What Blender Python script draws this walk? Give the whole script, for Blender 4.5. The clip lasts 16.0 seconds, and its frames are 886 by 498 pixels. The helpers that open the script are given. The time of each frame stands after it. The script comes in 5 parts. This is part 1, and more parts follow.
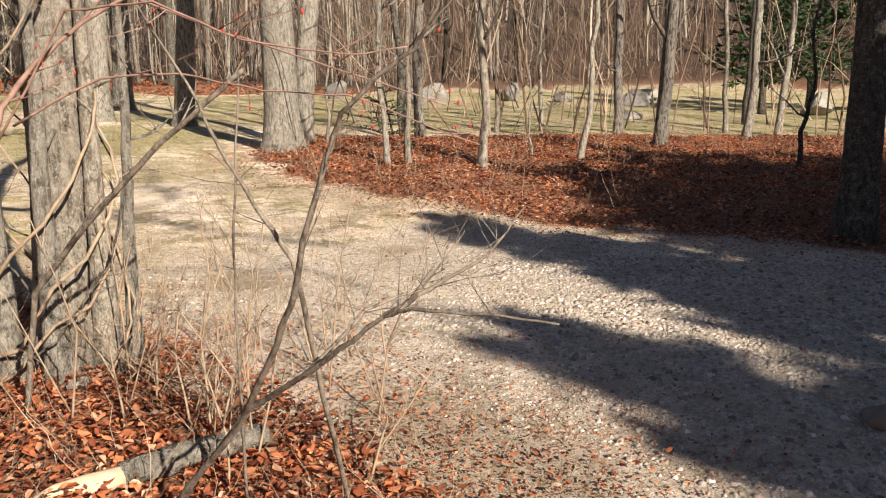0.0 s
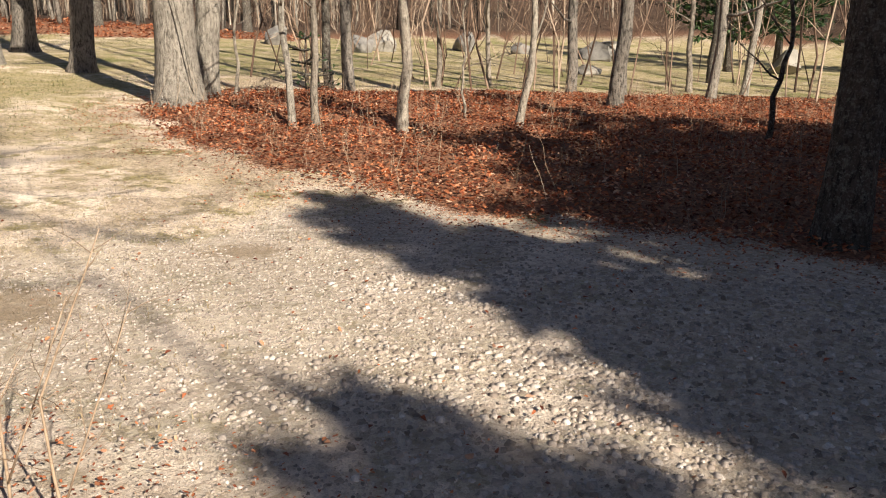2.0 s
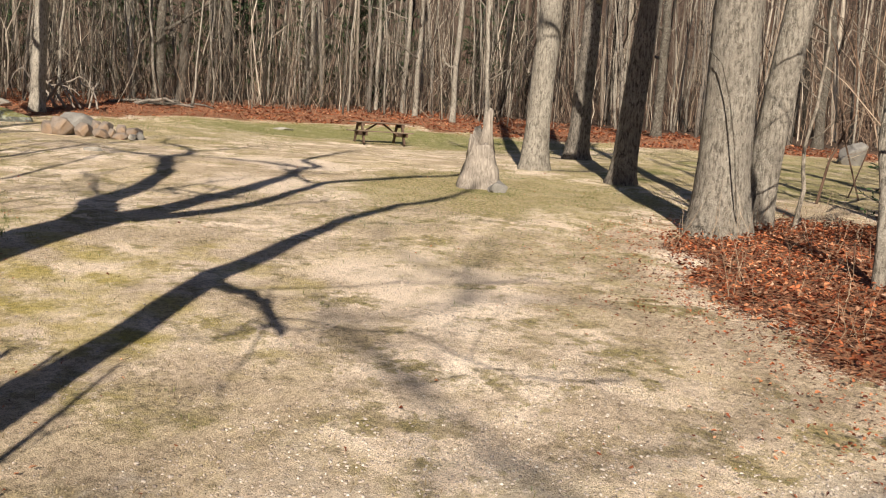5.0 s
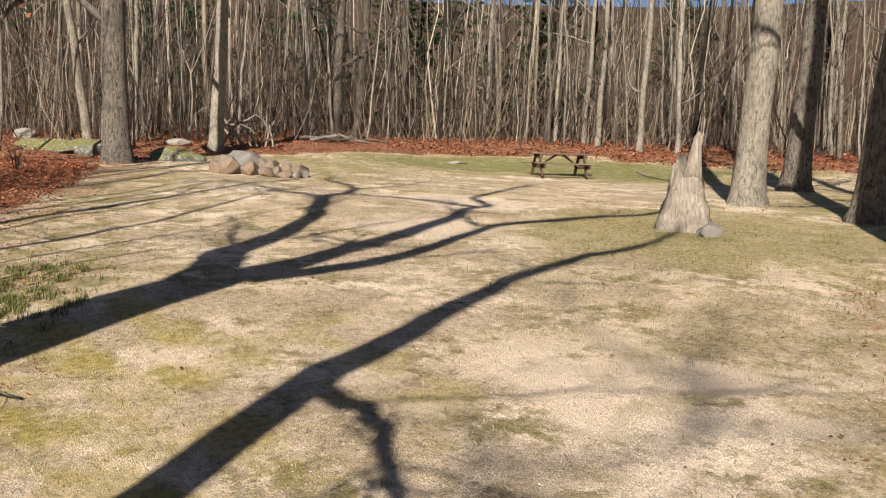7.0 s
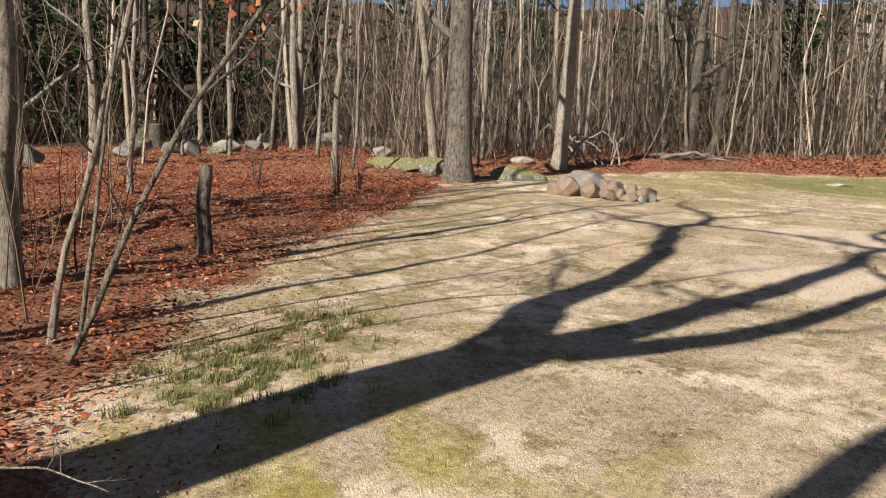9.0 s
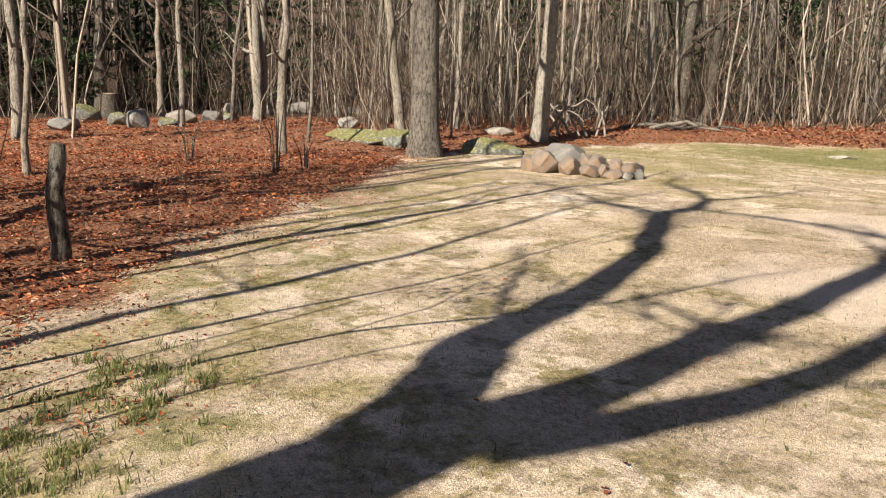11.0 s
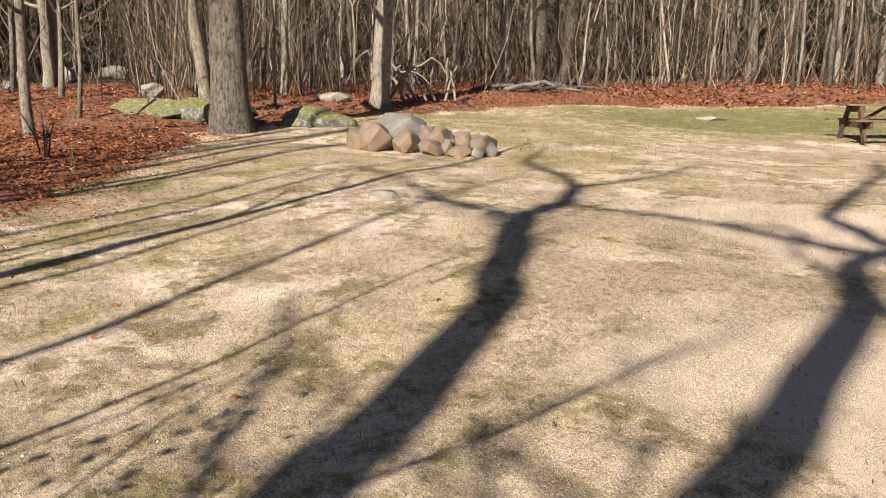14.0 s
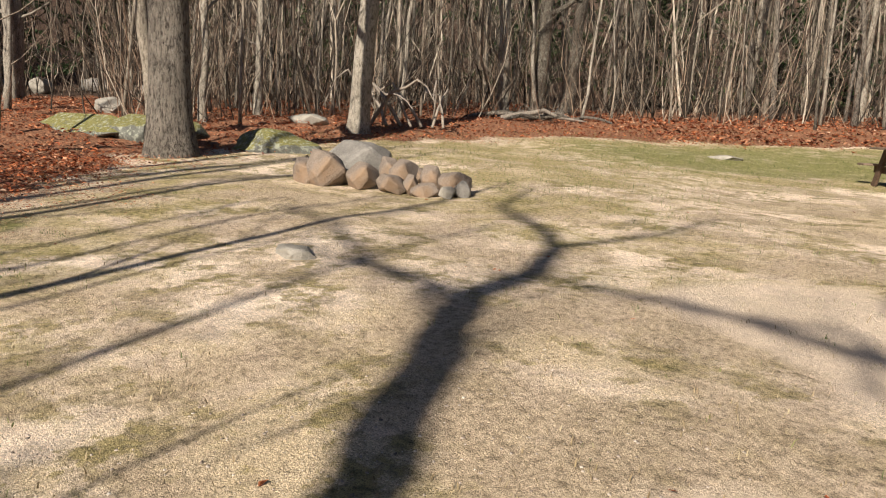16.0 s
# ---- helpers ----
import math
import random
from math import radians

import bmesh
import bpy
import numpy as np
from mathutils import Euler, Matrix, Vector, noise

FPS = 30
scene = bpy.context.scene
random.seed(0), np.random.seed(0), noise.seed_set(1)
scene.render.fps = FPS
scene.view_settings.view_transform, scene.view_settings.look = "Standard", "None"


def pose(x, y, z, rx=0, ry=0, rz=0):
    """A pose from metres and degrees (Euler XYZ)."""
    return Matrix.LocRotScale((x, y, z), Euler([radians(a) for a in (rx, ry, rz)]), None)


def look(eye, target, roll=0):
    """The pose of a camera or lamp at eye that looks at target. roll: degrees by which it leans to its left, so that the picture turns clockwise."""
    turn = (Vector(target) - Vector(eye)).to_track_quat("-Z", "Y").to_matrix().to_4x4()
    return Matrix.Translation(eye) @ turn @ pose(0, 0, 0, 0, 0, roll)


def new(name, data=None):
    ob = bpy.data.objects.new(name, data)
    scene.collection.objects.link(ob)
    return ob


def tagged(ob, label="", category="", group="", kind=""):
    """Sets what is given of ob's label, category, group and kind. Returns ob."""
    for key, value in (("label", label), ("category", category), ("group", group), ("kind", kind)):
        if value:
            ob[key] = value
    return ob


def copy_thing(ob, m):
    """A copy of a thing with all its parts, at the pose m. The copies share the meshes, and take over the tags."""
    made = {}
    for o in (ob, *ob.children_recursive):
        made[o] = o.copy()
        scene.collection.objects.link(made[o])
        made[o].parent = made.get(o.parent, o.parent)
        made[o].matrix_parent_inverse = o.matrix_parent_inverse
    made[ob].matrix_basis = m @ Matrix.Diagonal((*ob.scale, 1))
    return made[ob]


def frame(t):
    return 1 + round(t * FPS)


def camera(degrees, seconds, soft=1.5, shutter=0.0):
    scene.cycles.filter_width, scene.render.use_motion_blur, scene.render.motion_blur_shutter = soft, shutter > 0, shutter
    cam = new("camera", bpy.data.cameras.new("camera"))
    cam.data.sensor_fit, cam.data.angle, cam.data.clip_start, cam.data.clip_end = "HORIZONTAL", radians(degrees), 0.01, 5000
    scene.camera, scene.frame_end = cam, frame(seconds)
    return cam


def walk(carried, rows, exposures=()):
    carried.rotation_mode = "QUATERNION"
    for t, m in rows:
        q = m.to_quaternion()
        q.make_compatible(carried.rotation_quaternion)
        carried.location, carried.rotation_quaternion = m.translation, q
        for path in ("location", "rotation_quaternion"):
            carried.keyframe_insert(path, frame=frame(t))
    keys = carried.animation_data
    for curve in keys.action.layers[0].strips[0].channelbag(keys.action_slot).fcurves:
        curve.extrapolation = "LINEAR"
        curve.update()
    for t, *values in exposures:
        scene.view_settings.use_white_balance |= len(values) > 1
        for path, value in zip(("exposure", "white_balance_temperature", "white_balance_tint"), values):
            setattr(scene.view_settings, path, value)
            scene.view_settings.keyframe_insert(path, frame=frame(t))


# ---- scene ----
cam = camera(57.2, 16.0, 1.1)
METRES, EYE, TILT, LEAN, TURN = 17.4, 1.5, 0.0, 0.0, 0.0
ROWS = [
    (0.0, 0.0, 0.0, 0.0, -0.08, -10.8, 0.4),
    (0.5, 0.0143, 0.0251, 0.0013, -0.29, -12.12, 0.11),
    (1.0, 0.0271, 0.0541, 0.0025, -7.17, -12.14, -0.28),
    (1.5, 0.0384, 0.083, 0.0018, -6.62, -12.31, -0.54),
    (2.0, 0.0412, 0.1121, 0.001, -2.37, -14.26, -0.91),
    (2.5, 0.0422, 0.1425, 0.0026, -0.58, -13.56, 1.38),
    (3.0, 0.0451, 0.1736, 0.0037, 6.23, -14.21, -0.54),
    (3.5, 0.0423, 0.2063, 0.0047, 11.89, -10.96, -0.98),
    (4.0, 0.0315, 0.2376, 0.0024, 24.43, -10.06, -1.57),
    (4.5, 0.018, 0.2657, 0.0033, 32.84, -9.38, -2.15),
    (5.0, -0.0007, 0.2939, 0.0015, 35.08, -7.99, -3.36),
    (7.5, -0.1093, 0.4174, 0.0018, 54.7, -7.2, -2.19),
    (8.0, -0.134, 0.4366, 0.0042, 64.51, -8.58, -2.12),
    (8.5, -0.1617, 0.4509, 0.0058, 71.65, -5.92, -2.38),
    (11.0, -0.2854, 0.53, 0.0115, 71.05, -8.27, -2.17),
    (11.5, -0.3106, 0.5491, 0.0121, 69.71, -9.29, -2.78),
    (12.0, -0.338, 0.5661, 0.0134, 63.67, -9.03, -3.21),
    (12.5, -0.3643, 0.5834, 0.0134, 62.79, -9.01, -2.59),
    (13.0, -0.3886, 0.598, 0.0159, 62.47, -9.06, -2.14),
    (13.5, -0.4148, 0.6154, 0.0168, 59.28, -9.84, -1.5),
    (14.0, -0.4374, 0.6346, 0.0184, 61.4, -10.65, -1.03),
    (14.5, -0.462, 0.656, 0.0188, 58.47, -11.25, -0.96),
    (15.0, -0.4858, 0.6778, 0.0191, 60.29, -10.2, -2.62),
    (15.5, -0.5096, 0.6999, 0.0201, 61.69, -9.9, -3.37),
    (16.0, -0.5283, 0.7215, 0.0209, 62.2, -8.93, -3.01),
]
walk(cam, [(t, pose(0, 0, EYE, TILT, LEAN, TURN) @ pose(METRES * x, METRES * y, METRES * z, 90 + pitch, roll, yaw)) for t, x, y, z, yaw, pitch, roll in ROWS],
     exposures=[(0, 1.12), (2.5, 1.14), (4, 0.92), (4.5, 0.78), (5, 0.86), (8.5, 0.85), (10.5, 1.12), (12.5, 1.06), (14, 1.02), (16, 0.88)])

# ---- world, sun, exposure ----
SUN_YAW, SUN_EL = 35.0, 30.0
DX, DY = -math.sin(radians(SUN_YAW)), math.cos(radians(SUN_YAW))   # the way shadows fall on the ground
TAN_EL = math.tan(radians(SUN_EL))
world = bpy.data.worlds.new("sky")
scene.world = world
world.use_nodes = True
wn = world.node_tree.nodes
sky = wn.new("ShaderNodeTexSky")
sky.sky_type, sky.sun_disc = "NISHITA", False
sky.sun_elevation, sky.sun_rotation = radians(SUN_EL), math.atan2(-DX, -DY)
sky.air_density, sky.dust_density = 0.5, 0.4
world.node_tree.links.new(sky.outputs[0], wn["Background"].inputs[0])
wn["Background"].inputs[1].default_value = 0.05
lamp = bpy.data.lights.new("sun", "SUN")
lamp.energy, lamp.angle, lamp.color = 5.0, radians(0.55), (1.0, 0.885, 0.745)
sun = new("sun", lamp)
sun.matrix_world = look((-DX * 60, -DY * 60, TAN_EL * 60), (0, 0, 0))

# ---- materials ----


def ramp(nt, src, stops):
    r = nt.nodes.new("ShaderNodeValToRGB")
    el = r.color_ramp.elements
    while len(el) < len(stops):
        el.new(0.5)
    for e, (p, c) in zip(el, stops):
        e.position = p
        e.color = (*c, 1) if isinstance(c, tuple) else (c, c, c, 1)
    nt.links.new(src, r.inputs[0])
    return r.outputs[0]


def noise_tex(nt, scale, detail=6, rough=0.6, vec=None, stretch=None):
    n = nt.nodes.new("ShaderNodeTexNoise")
    n.inputs["Scale"].default_value, n.inputs["Detail"].default_value, n.inputs["Roughness"].default_value = scale, detail, rough
    if vec is None:
        vec = nt.nodes.new("ShaderNodeTexCoord").outputs["Object"]
    if stretch:
        m = nt.nodes.new("ShaderNodeMapping")
        m.inputs["Scale"].default_value = stretch
        nt.links.new(vec, m.inputs[0])
        vec = m.outputs[0]
    nt.links.new(vec, n.inputs["Vector"])
    return n.outputs["Fac"]


def mix(nt, fac, a, b, mode="MIX"):
    m = nt.nodes.new("ShaderNodeMix")
    m.data_type, m.blend_type = "RGBA", mode
    for sock, v in ((m.inputs[0], fac), (m.inputs[6], a), (m.inputs[7], b)):
        if isinstance(v, (int, float)):
            sock.default_value = v
        elif isinstance(v, tuple):
            sock.default_value = (*v, 1)
        else:
            nt.links.new(v, sock)
    return m.outputs[2]


def calc(nt, op, a, b=0.0):
    m = nt.nodes.new("ShaderNodeMath")
    m.operation = op
    for sock, v in ((m.inputs[0], a), (m.inputs[1], b)):
        if isinstance(v, (int, float)):
            sock.default_value = v
        else:
            nt.links.new(v, sock)
    return m.outputs[0]


def material(name, rough=0.9):
    m = bpy.data.materials.new(name)
    m.use_nodes = True
    b = m.node_tree.nodes["Principled BSDF"]
    b.inputs["Roughness"].default_value = rough
    b.inputs["Specular IOR Level"].default_value = 0.25
    return m, m.node_tree, b


def bump(nt, b, height, strength, dist):
    n = nt.nodes.new("ShaderNodeBump")
    n.inputs["Strength"].default_value, n.inputs["Distance"].default_value = strength, dist
    nt.links.new(height, n.inputs["Height"])
    nt.links.new(n.outputs[0], b.inputs["Normal"])


def bark_material(name, dark, light, lichen, amount, groove=1.0):
    """Broken upright plates, grey weathering and lichen blotches of two sizes."""
    m, nt, b = material(name, 0.92)
    plates = noise_tex(nt, 26, 6, 0.7, stretch=(1, 1, 0.28))
    broad = noise_tex(nt, 2.6, 5, 0.6)
    grain = noise_tex(nt, 110, 4, 0.7, stretch=(1, 1, 0.6))
    col = ramp(nt, plates, [(0.41, dark), (0.49, tuple(0.35 * d + 0.65 * c for d, c in zip(dark, light))), (0.57, light)])
    blotch = ramp(nt, noise_tex(nt, 15, 9, 0.8), [(0.51, 0.0), (0.58, 1.0)])
    fleck = ramp(nt, noise_tex(nt, 60, 6, 0.75), [(0.54, 0.0), (0.6, 1.0)])
    col = mix(nt, calc(nt, "MULTIPLY", blotch, amount), col, lichen)
    col = mix(nt, calc(nt, "MULTIPLY", fleck, amount * 0.8), col, tuple(min(0.7, c * 1.2) for c in lichen))
    col = mix(nt, ramp(nt, broad, [(0.42, 0.0), (0.72, 0.6)]), col, tuple(0.6 * d + 0.25 * c for d, c in zip(dark, light)))
    col = mix(nt, 1.0, col, ramp(nt, grain, [(0.3, 0.6), (0.65, 1.15)]), "MULTIPLY")
    info = nt.nodes.new("ShaderNodeObjectInfo")
    col = mix(nt, 1.0, col, ramp(nt, info.outputs["Random"], [(0.0, (0.8, 0.78, 0.76)), (1.0, (1.1, 1.08, 1.05))]), "MULTIPLY")
    nt.links.new(col, b.inputs["Base Color"])
    bump(nt, b, calc(nt, "ADD", plates, calc(nt, "MULTIPLY", grain, 0.35)), 1.0, 0.06 * groove)
    return m


BARK_GREY = bark_material("oak_bark", (0.045, 0.039, 0.033), (0.28, 0.252, 0.218), (0.37, 0.362, 0.325), 0.4)
BARK_PALE = bark_material("pale_bark", (0.13, 0.117, 0.097), (0.38, 0.352, 0.302), (0.5, 0.485, 0.43), 0.45, 0.8)
BARK_DARK = bark_material("dark_bark", (0.035, 0.029, 0.024), (0.13, 0.112, 0.092), (0.34, 0.345, 0.3), 0.55)
BARK_THIN = bark_material("sapling_bark", (0.09, 0.077, 0.062), (0.3, 0.268, 0.222), (0.42, 0.4, 0.345), 0.45, 0.3)
TWIG_GREY = bark_material("twig_bark", (0.09, 0.073, 0.058), (0.25, 0.21, 0.17), (0.31, 0.29, 0.25), 0.3, 0.15)


def isle_material(name, stops, rough=0.85, grain=40, through_light=0.0, patch=0.0):
    """Many small pieces in one mesh: each takes its own shade."""
    m, nt, b = material(name, rough)
    geo = nt.nodes.new("ShaderNodeNewGeometry")
    col = ramp(nt, geo.outputs["Random Per Island"], stops)
    col = mix(nt, 1.0, col, ramp(nt, noise_tex(nt, grain, 4, 0.7), [(0.3, 0.62), (0.7, 1.2)]), "MULTIPLY")
    if patch:
        col = mix(nt, patch, col, ramp(nt, noise_tex(nt, 1.3, 6, 0.7), [(0.4, (0.45, 0.4, 0.4)), (0.6, (1.2, 1.15, 1.1))]), "MULTIPLY")
    nt.links.new(col, b.inputs["Base Color"])
    if through_light:
        b.inputs["Subsurface Weight"].default_value = 0.0
        tr = nt.nodes.new("ShaderNodeBsdfTranslucent")
        nt.links.new(col, tr.inputs[0])
        ms = nt.nodes.new("ShaderNodeMixShader")
        ms.inputs[0].default_value = through_light
        out = nt.nodes["Material Output"]
        nt.links.new(b.outputs[0], ms.inputs[1])
        nt.links.new(tr.outputs[0], ms.inputs[2])
        nt.links.new(ms.outputs[0], out.inputs[0])
    return m


LEAF = isle_material("dead_oak_leaf", [(0.0, (0.11, 0.037, 0.024)), (0.25, (0.3, 0.095, 0.05)), (0.55, (0.54, 0.185, 0.08)), (0.8, (0.66, 0.3, 0.15)), (1.0, (0.66, 0.48, 0.35))], 0.7, 30, 0.3, 0.9)
GRASS = isle_material("grass_blade", [(0.0, (0.06, 0.09, 0.025)), (0.45, (0.14, 0.175, 0.05)), (0.75, (0.27, 0.27, 0.1)), (1.0, (0.42, 0.35, 0.19))], 0.7, 30, 0.35)
STRAW = isle_material("dry_grass", [(0.0, (0.16, 0.115, 0.06)), (0.6, (0.3, 0.235, 0.135)), (1.0, (0.38, 0.32, 0.2))], 0.8, 30, 0.2)
# bark tones split wide: dark half imitates shade within the woods, pale end sunlit trunks
WOODS = isle_material("woodland_bark_and_shade", [(0.0, (0.02, 0.016, 0.012)), (0.5, (0.045, 0.036, 0.028)), (0.66, (0.14, 0.115, 0.09)), (0.85, (0.29, 0.25, 0.2)), (1.0, (0.5, 0.44, 0.36))], 0.95, 14)
BRUSH = isle_material("brush_stem", [(0.0, (0.055, 0.034, 0.024)), (0.4, (0.13, 0.084, 0.058)), (0.7, (0.27, 0.19, 0.135)), (1.0, (0.48, 0.385, 0.29))], 0.9, 14)
TAN_TWIG = isle_material("tan_dry_twig", [(0.0, (0.13, 0.09, 0.06)), (0.5, (0.3, 0.22, 0.15)), (1.0, (0.5, 0.4, 0.29))], 0.9, 20)
RED_TWIG = isle_material("red_budding_twig", [(0.0, (0.18, 0.09, 0.068)), (1.0, (0.36, 0.24, 0.19))], 0.7, 30)
BUD = isle_material("red_bud", [(0.0, (0.4, 0.04, 0.03)), (1.0, (0.55, 0.1, 0.06))], 0.6, 30)
PEBBLE = isle_material("gravel_stone", [(0.0, (0.16, 0.13, 0.105)), (0.2, (0.3, 0.252, 0.21)), (0.7, (0.42, 0.362, 0.31)), (0.95, (0.52, 0.462, 0.405)), (1.0, (0.66, 0.61, 0.55))], 0.9, 120)
NEEDLE = isle_material("pine_needles", [(0.0, (0.012, 0.03, 0.012)), (1.0, (0.05, 0.095, 0.03))], 0.6, 30, 0.15)


def stone_material(name, a, b2, spot, moss=0.0, warm=0.0):
    m, nt, b = material(name, 0.88)
    n1, n2, n3 = noise_tex(nt, 3.5, 8, 0.65), noise_tex(nt, 45, 6, 0.7), noise_tex(nt, 9, 6, 0.7)
    col = ramp(nt, n1, [(0.3, a), (0.68, b2)])
    col = mix(nt, ramp(nt, n2, [(0.42, 0.0), (0.7, 0.6)]), col, spot)
    if warm:
        col = mix(nt, ramp(nt, noise_tex(nt, 2.2, 4, 0.5), [(0.5, 0.0), (0.66, warm)]), col, (0.26, 0.155, 0.075))
    if moss:
        geo = nt.nodes.new("ShaderNodeNewGeometry")
        sep = nt.nodes.new("ShaderNodeSeparateXYZ")
        nt.links.new(geo.outputs["Normal"], sep.inputs[0])
        up = ramp(nt, calc(nt, "ADD", sep.outputs[2], calc(nt, "MULTIPLY", calc(nt, "SUBTRACT", n3, 0.5), 2.2)), [(0.45, 0.0), (0.75, moss)])
        green = ramp(nt, n2, [(0.35, (0.06, 0.065, 0.02)), (0.65, (0.26, 0.24, 0.07))])
        col = mix(nt, up, col, green)
        col = mix(nt, ramp(nt, noise_tex(nt, 14, 6, 0.7), [(0.53, 0.0), (0.6, 0.7)]), col, (0.34, 0.365, 0.3))
    nt.links.new(col, b.inputs["Base Color"])
    bump(nt, b, calc(nt, "ADD", n3, calc(nt, "MULTIPLY", n2, 0.35)), 0.8, 0.05)
    return m


STONE_GREY = stone_material("granite", (0.11, 0.105, 0.097), (0.25, 0.238, 0.218), (0.32, 0.305, 0.28))
STONE_BROWN = stone_material("brown_fieldstone", (0.12, 0.096, 0.08), (0.25, 0.208, 0.172), (0.31, 0.265, 0.22), 0, 0.5)
STONE_PALE = stone_material("pale_fieldstone", (0.18, 0.167, 0.143), (0.35, 0.33, 0.288), (0.42, 0.4, 0.355))
STONE_MOSS = stone_material("mossy_boulder", (0.06, 0.064, 0.056), (0.15, 0.155, 0.14), (0.2, 0.21, 0.185), 0.9)


def wood_material(name, a, b2, rough=0.85, axis=(0.06, 1, 1)):
    m, nt, b = material(name, rough)
    fibre = noise_tex(nt, 34, 6, 0.7, stretch=axis)
    col = ramp(nt, fibre, [(0.32, a), (0.68, b2)])
    col = mix(nt, ramp(nt, noise_tex(nt, 4, 5, 0.6), [(0.4, 0.0), (0.75, 0.45)]), col, tuple(c * 0.55 for c in a))
    nt.links.new(col, b.inputs["Base Color"])
    bump(nt, b, fibre, 0.6, 0.008)
    return m


TABLE_WOOD = wood_material("weathered_brown_timber", (0.06, 0.038, 0.026), (0.15, 0.1, 0.07))
TABLE_TOP = wood_material("weathered_grey_brown_plank", (0.1, 0.072, 0.052), (0.23, 0.175, 0.135))
DEAD_WOOD = wood_material("bleached_dead_wood", (0.12, 0.1, 0.082), (0.36, 0.32, 0.272), axis=(1, 1, 0.06))
BARE_WOOD = wood_material("freshly_broken_wood", (0.42, 0.33, 0.22), (0.62, 0.52, 0.38))

# ---- shape of the land ----
FIELD = [(0.7, -14), (0.7, 1.0), (0.2, 3.0), (-0.9, 4.3), (-2.4, 5.6), (-4.4, 6.3), (-6.3, 7.3), (-7.7, 7.95), (-9.4, 8.45), (-11.0, 8.9), (-12.6, 9.7), (-15.2, 11.2), (-17.2, 12.3), (-20.2, 13.8),
         (-21.7, 14.4), (-23, 17), (-24.6, 18.8), (-25, 22.3), (-24, 27), (-21, 32), (-15.7, 32), (-10.7, 34), (-4, 38), (2, 50), (16, 54), (34, 44), (34, 22),
         (13, 23.5), (8, 22.2), (2, 20.4), (-3, 18.7), (-3.9, 15), (-2.2, 12), (-1, 10.8), (-0.1, 9.9), (1.3, 8.9), (2.5, 8.3), (4.5, 6.8), (7, 5), (14, 3), (14, -14)]


def field_distance(x, y):
    """Metres inside the open ground's edge; negative in the woods."""
    x, y = np.asarray(x, float), np.asarray(y, float)
    best, inside = np.full(x.shape, 1e9), np.zeros(x.shape, bool)
    for (ax, ay), (bx, by) in zip(FIELD, FIELD[1:] + FIELD[:1]):
        ex, ey = bx - ax, by - ay
        k = np.clip(((x - ax) * ex + (y - ay) * ey) / (ex * ex + ey * ey), 0, 1)
        best = np.minimum(best, np.hypot(x - ax - k * ex, y - ay - k * ey))
        if ey:
            inside ^= ((ay > y) != (by > y)) & (x < ax + (y - ay) * ex / ey)
    return np.where(inside, best, -best)


def open_woods(x, y):
    """The thin stand of trees round the stone row, with little undergrowth."""
    return (np.asarray(y) < 14.2 + 0.06 * (-np.asarray(x) - 22)) & (np.asarray(x) > -39)


def smooth(a, b, v):
    k = np.clip((v - a) / (b - a), 0, 1)
    return k * k * (3 - 2 * k)


def waves(x, y, size, seed):
    """A cheap smooth noise between about -1 and 1."""
    r = np.random.RandomState(seed)
    out = 0
    for _ in range(7):
        a, f, p = r.uniform(0, 2 * np.pi), r.uniform(0.6, 1.7) / size * 2 * np.pi, r.uniform(0, 2 * np.pi)
        out = out + np.sin((x * np.cos(a) + y * np.sin(a)) * f + p)
    return out / 3.2


def land(x, y, d=None):
    x, y = np.asarray(x, float), np.asarray(y, float)
    far = np.hypot(x + 8, y - 14)
    keep = np.minimum(1, 60 / np.maximum(far, 1))
    px, py = -8 + (x + 8) * keep, 14 + (y - 14) * keep
    q = 1.08 * (-0.325 - 0.0352 * px + 0.04175 * py) - 0.06
    z = 0.5 * (q + np.sqrt(q * q + 0.0036))
    d = field_distance(x, y) if d is None else d
    wood = smooth(0.2, -3.0, d)
    z = z + wood * 0.2 + smooth(-2, -9, d) * 0.1 * smooth(0, -20, x)
    z = z - 0.36 * np.exp(-((x + 17.4) ** 2 + (y - 26.2) ** 2) / 34)
    z = z + 21 * smooth(38, 125, far)
    return z + 0.012 * waves(x, y, 1.7, 3) + wood * 0.05 * waves(x, y, 1.1, 4) + 0.03 * waves(x, y, 6, 5)


def gz(x, y):
    return float(land(x, y))


# ---- mesh helpers ----


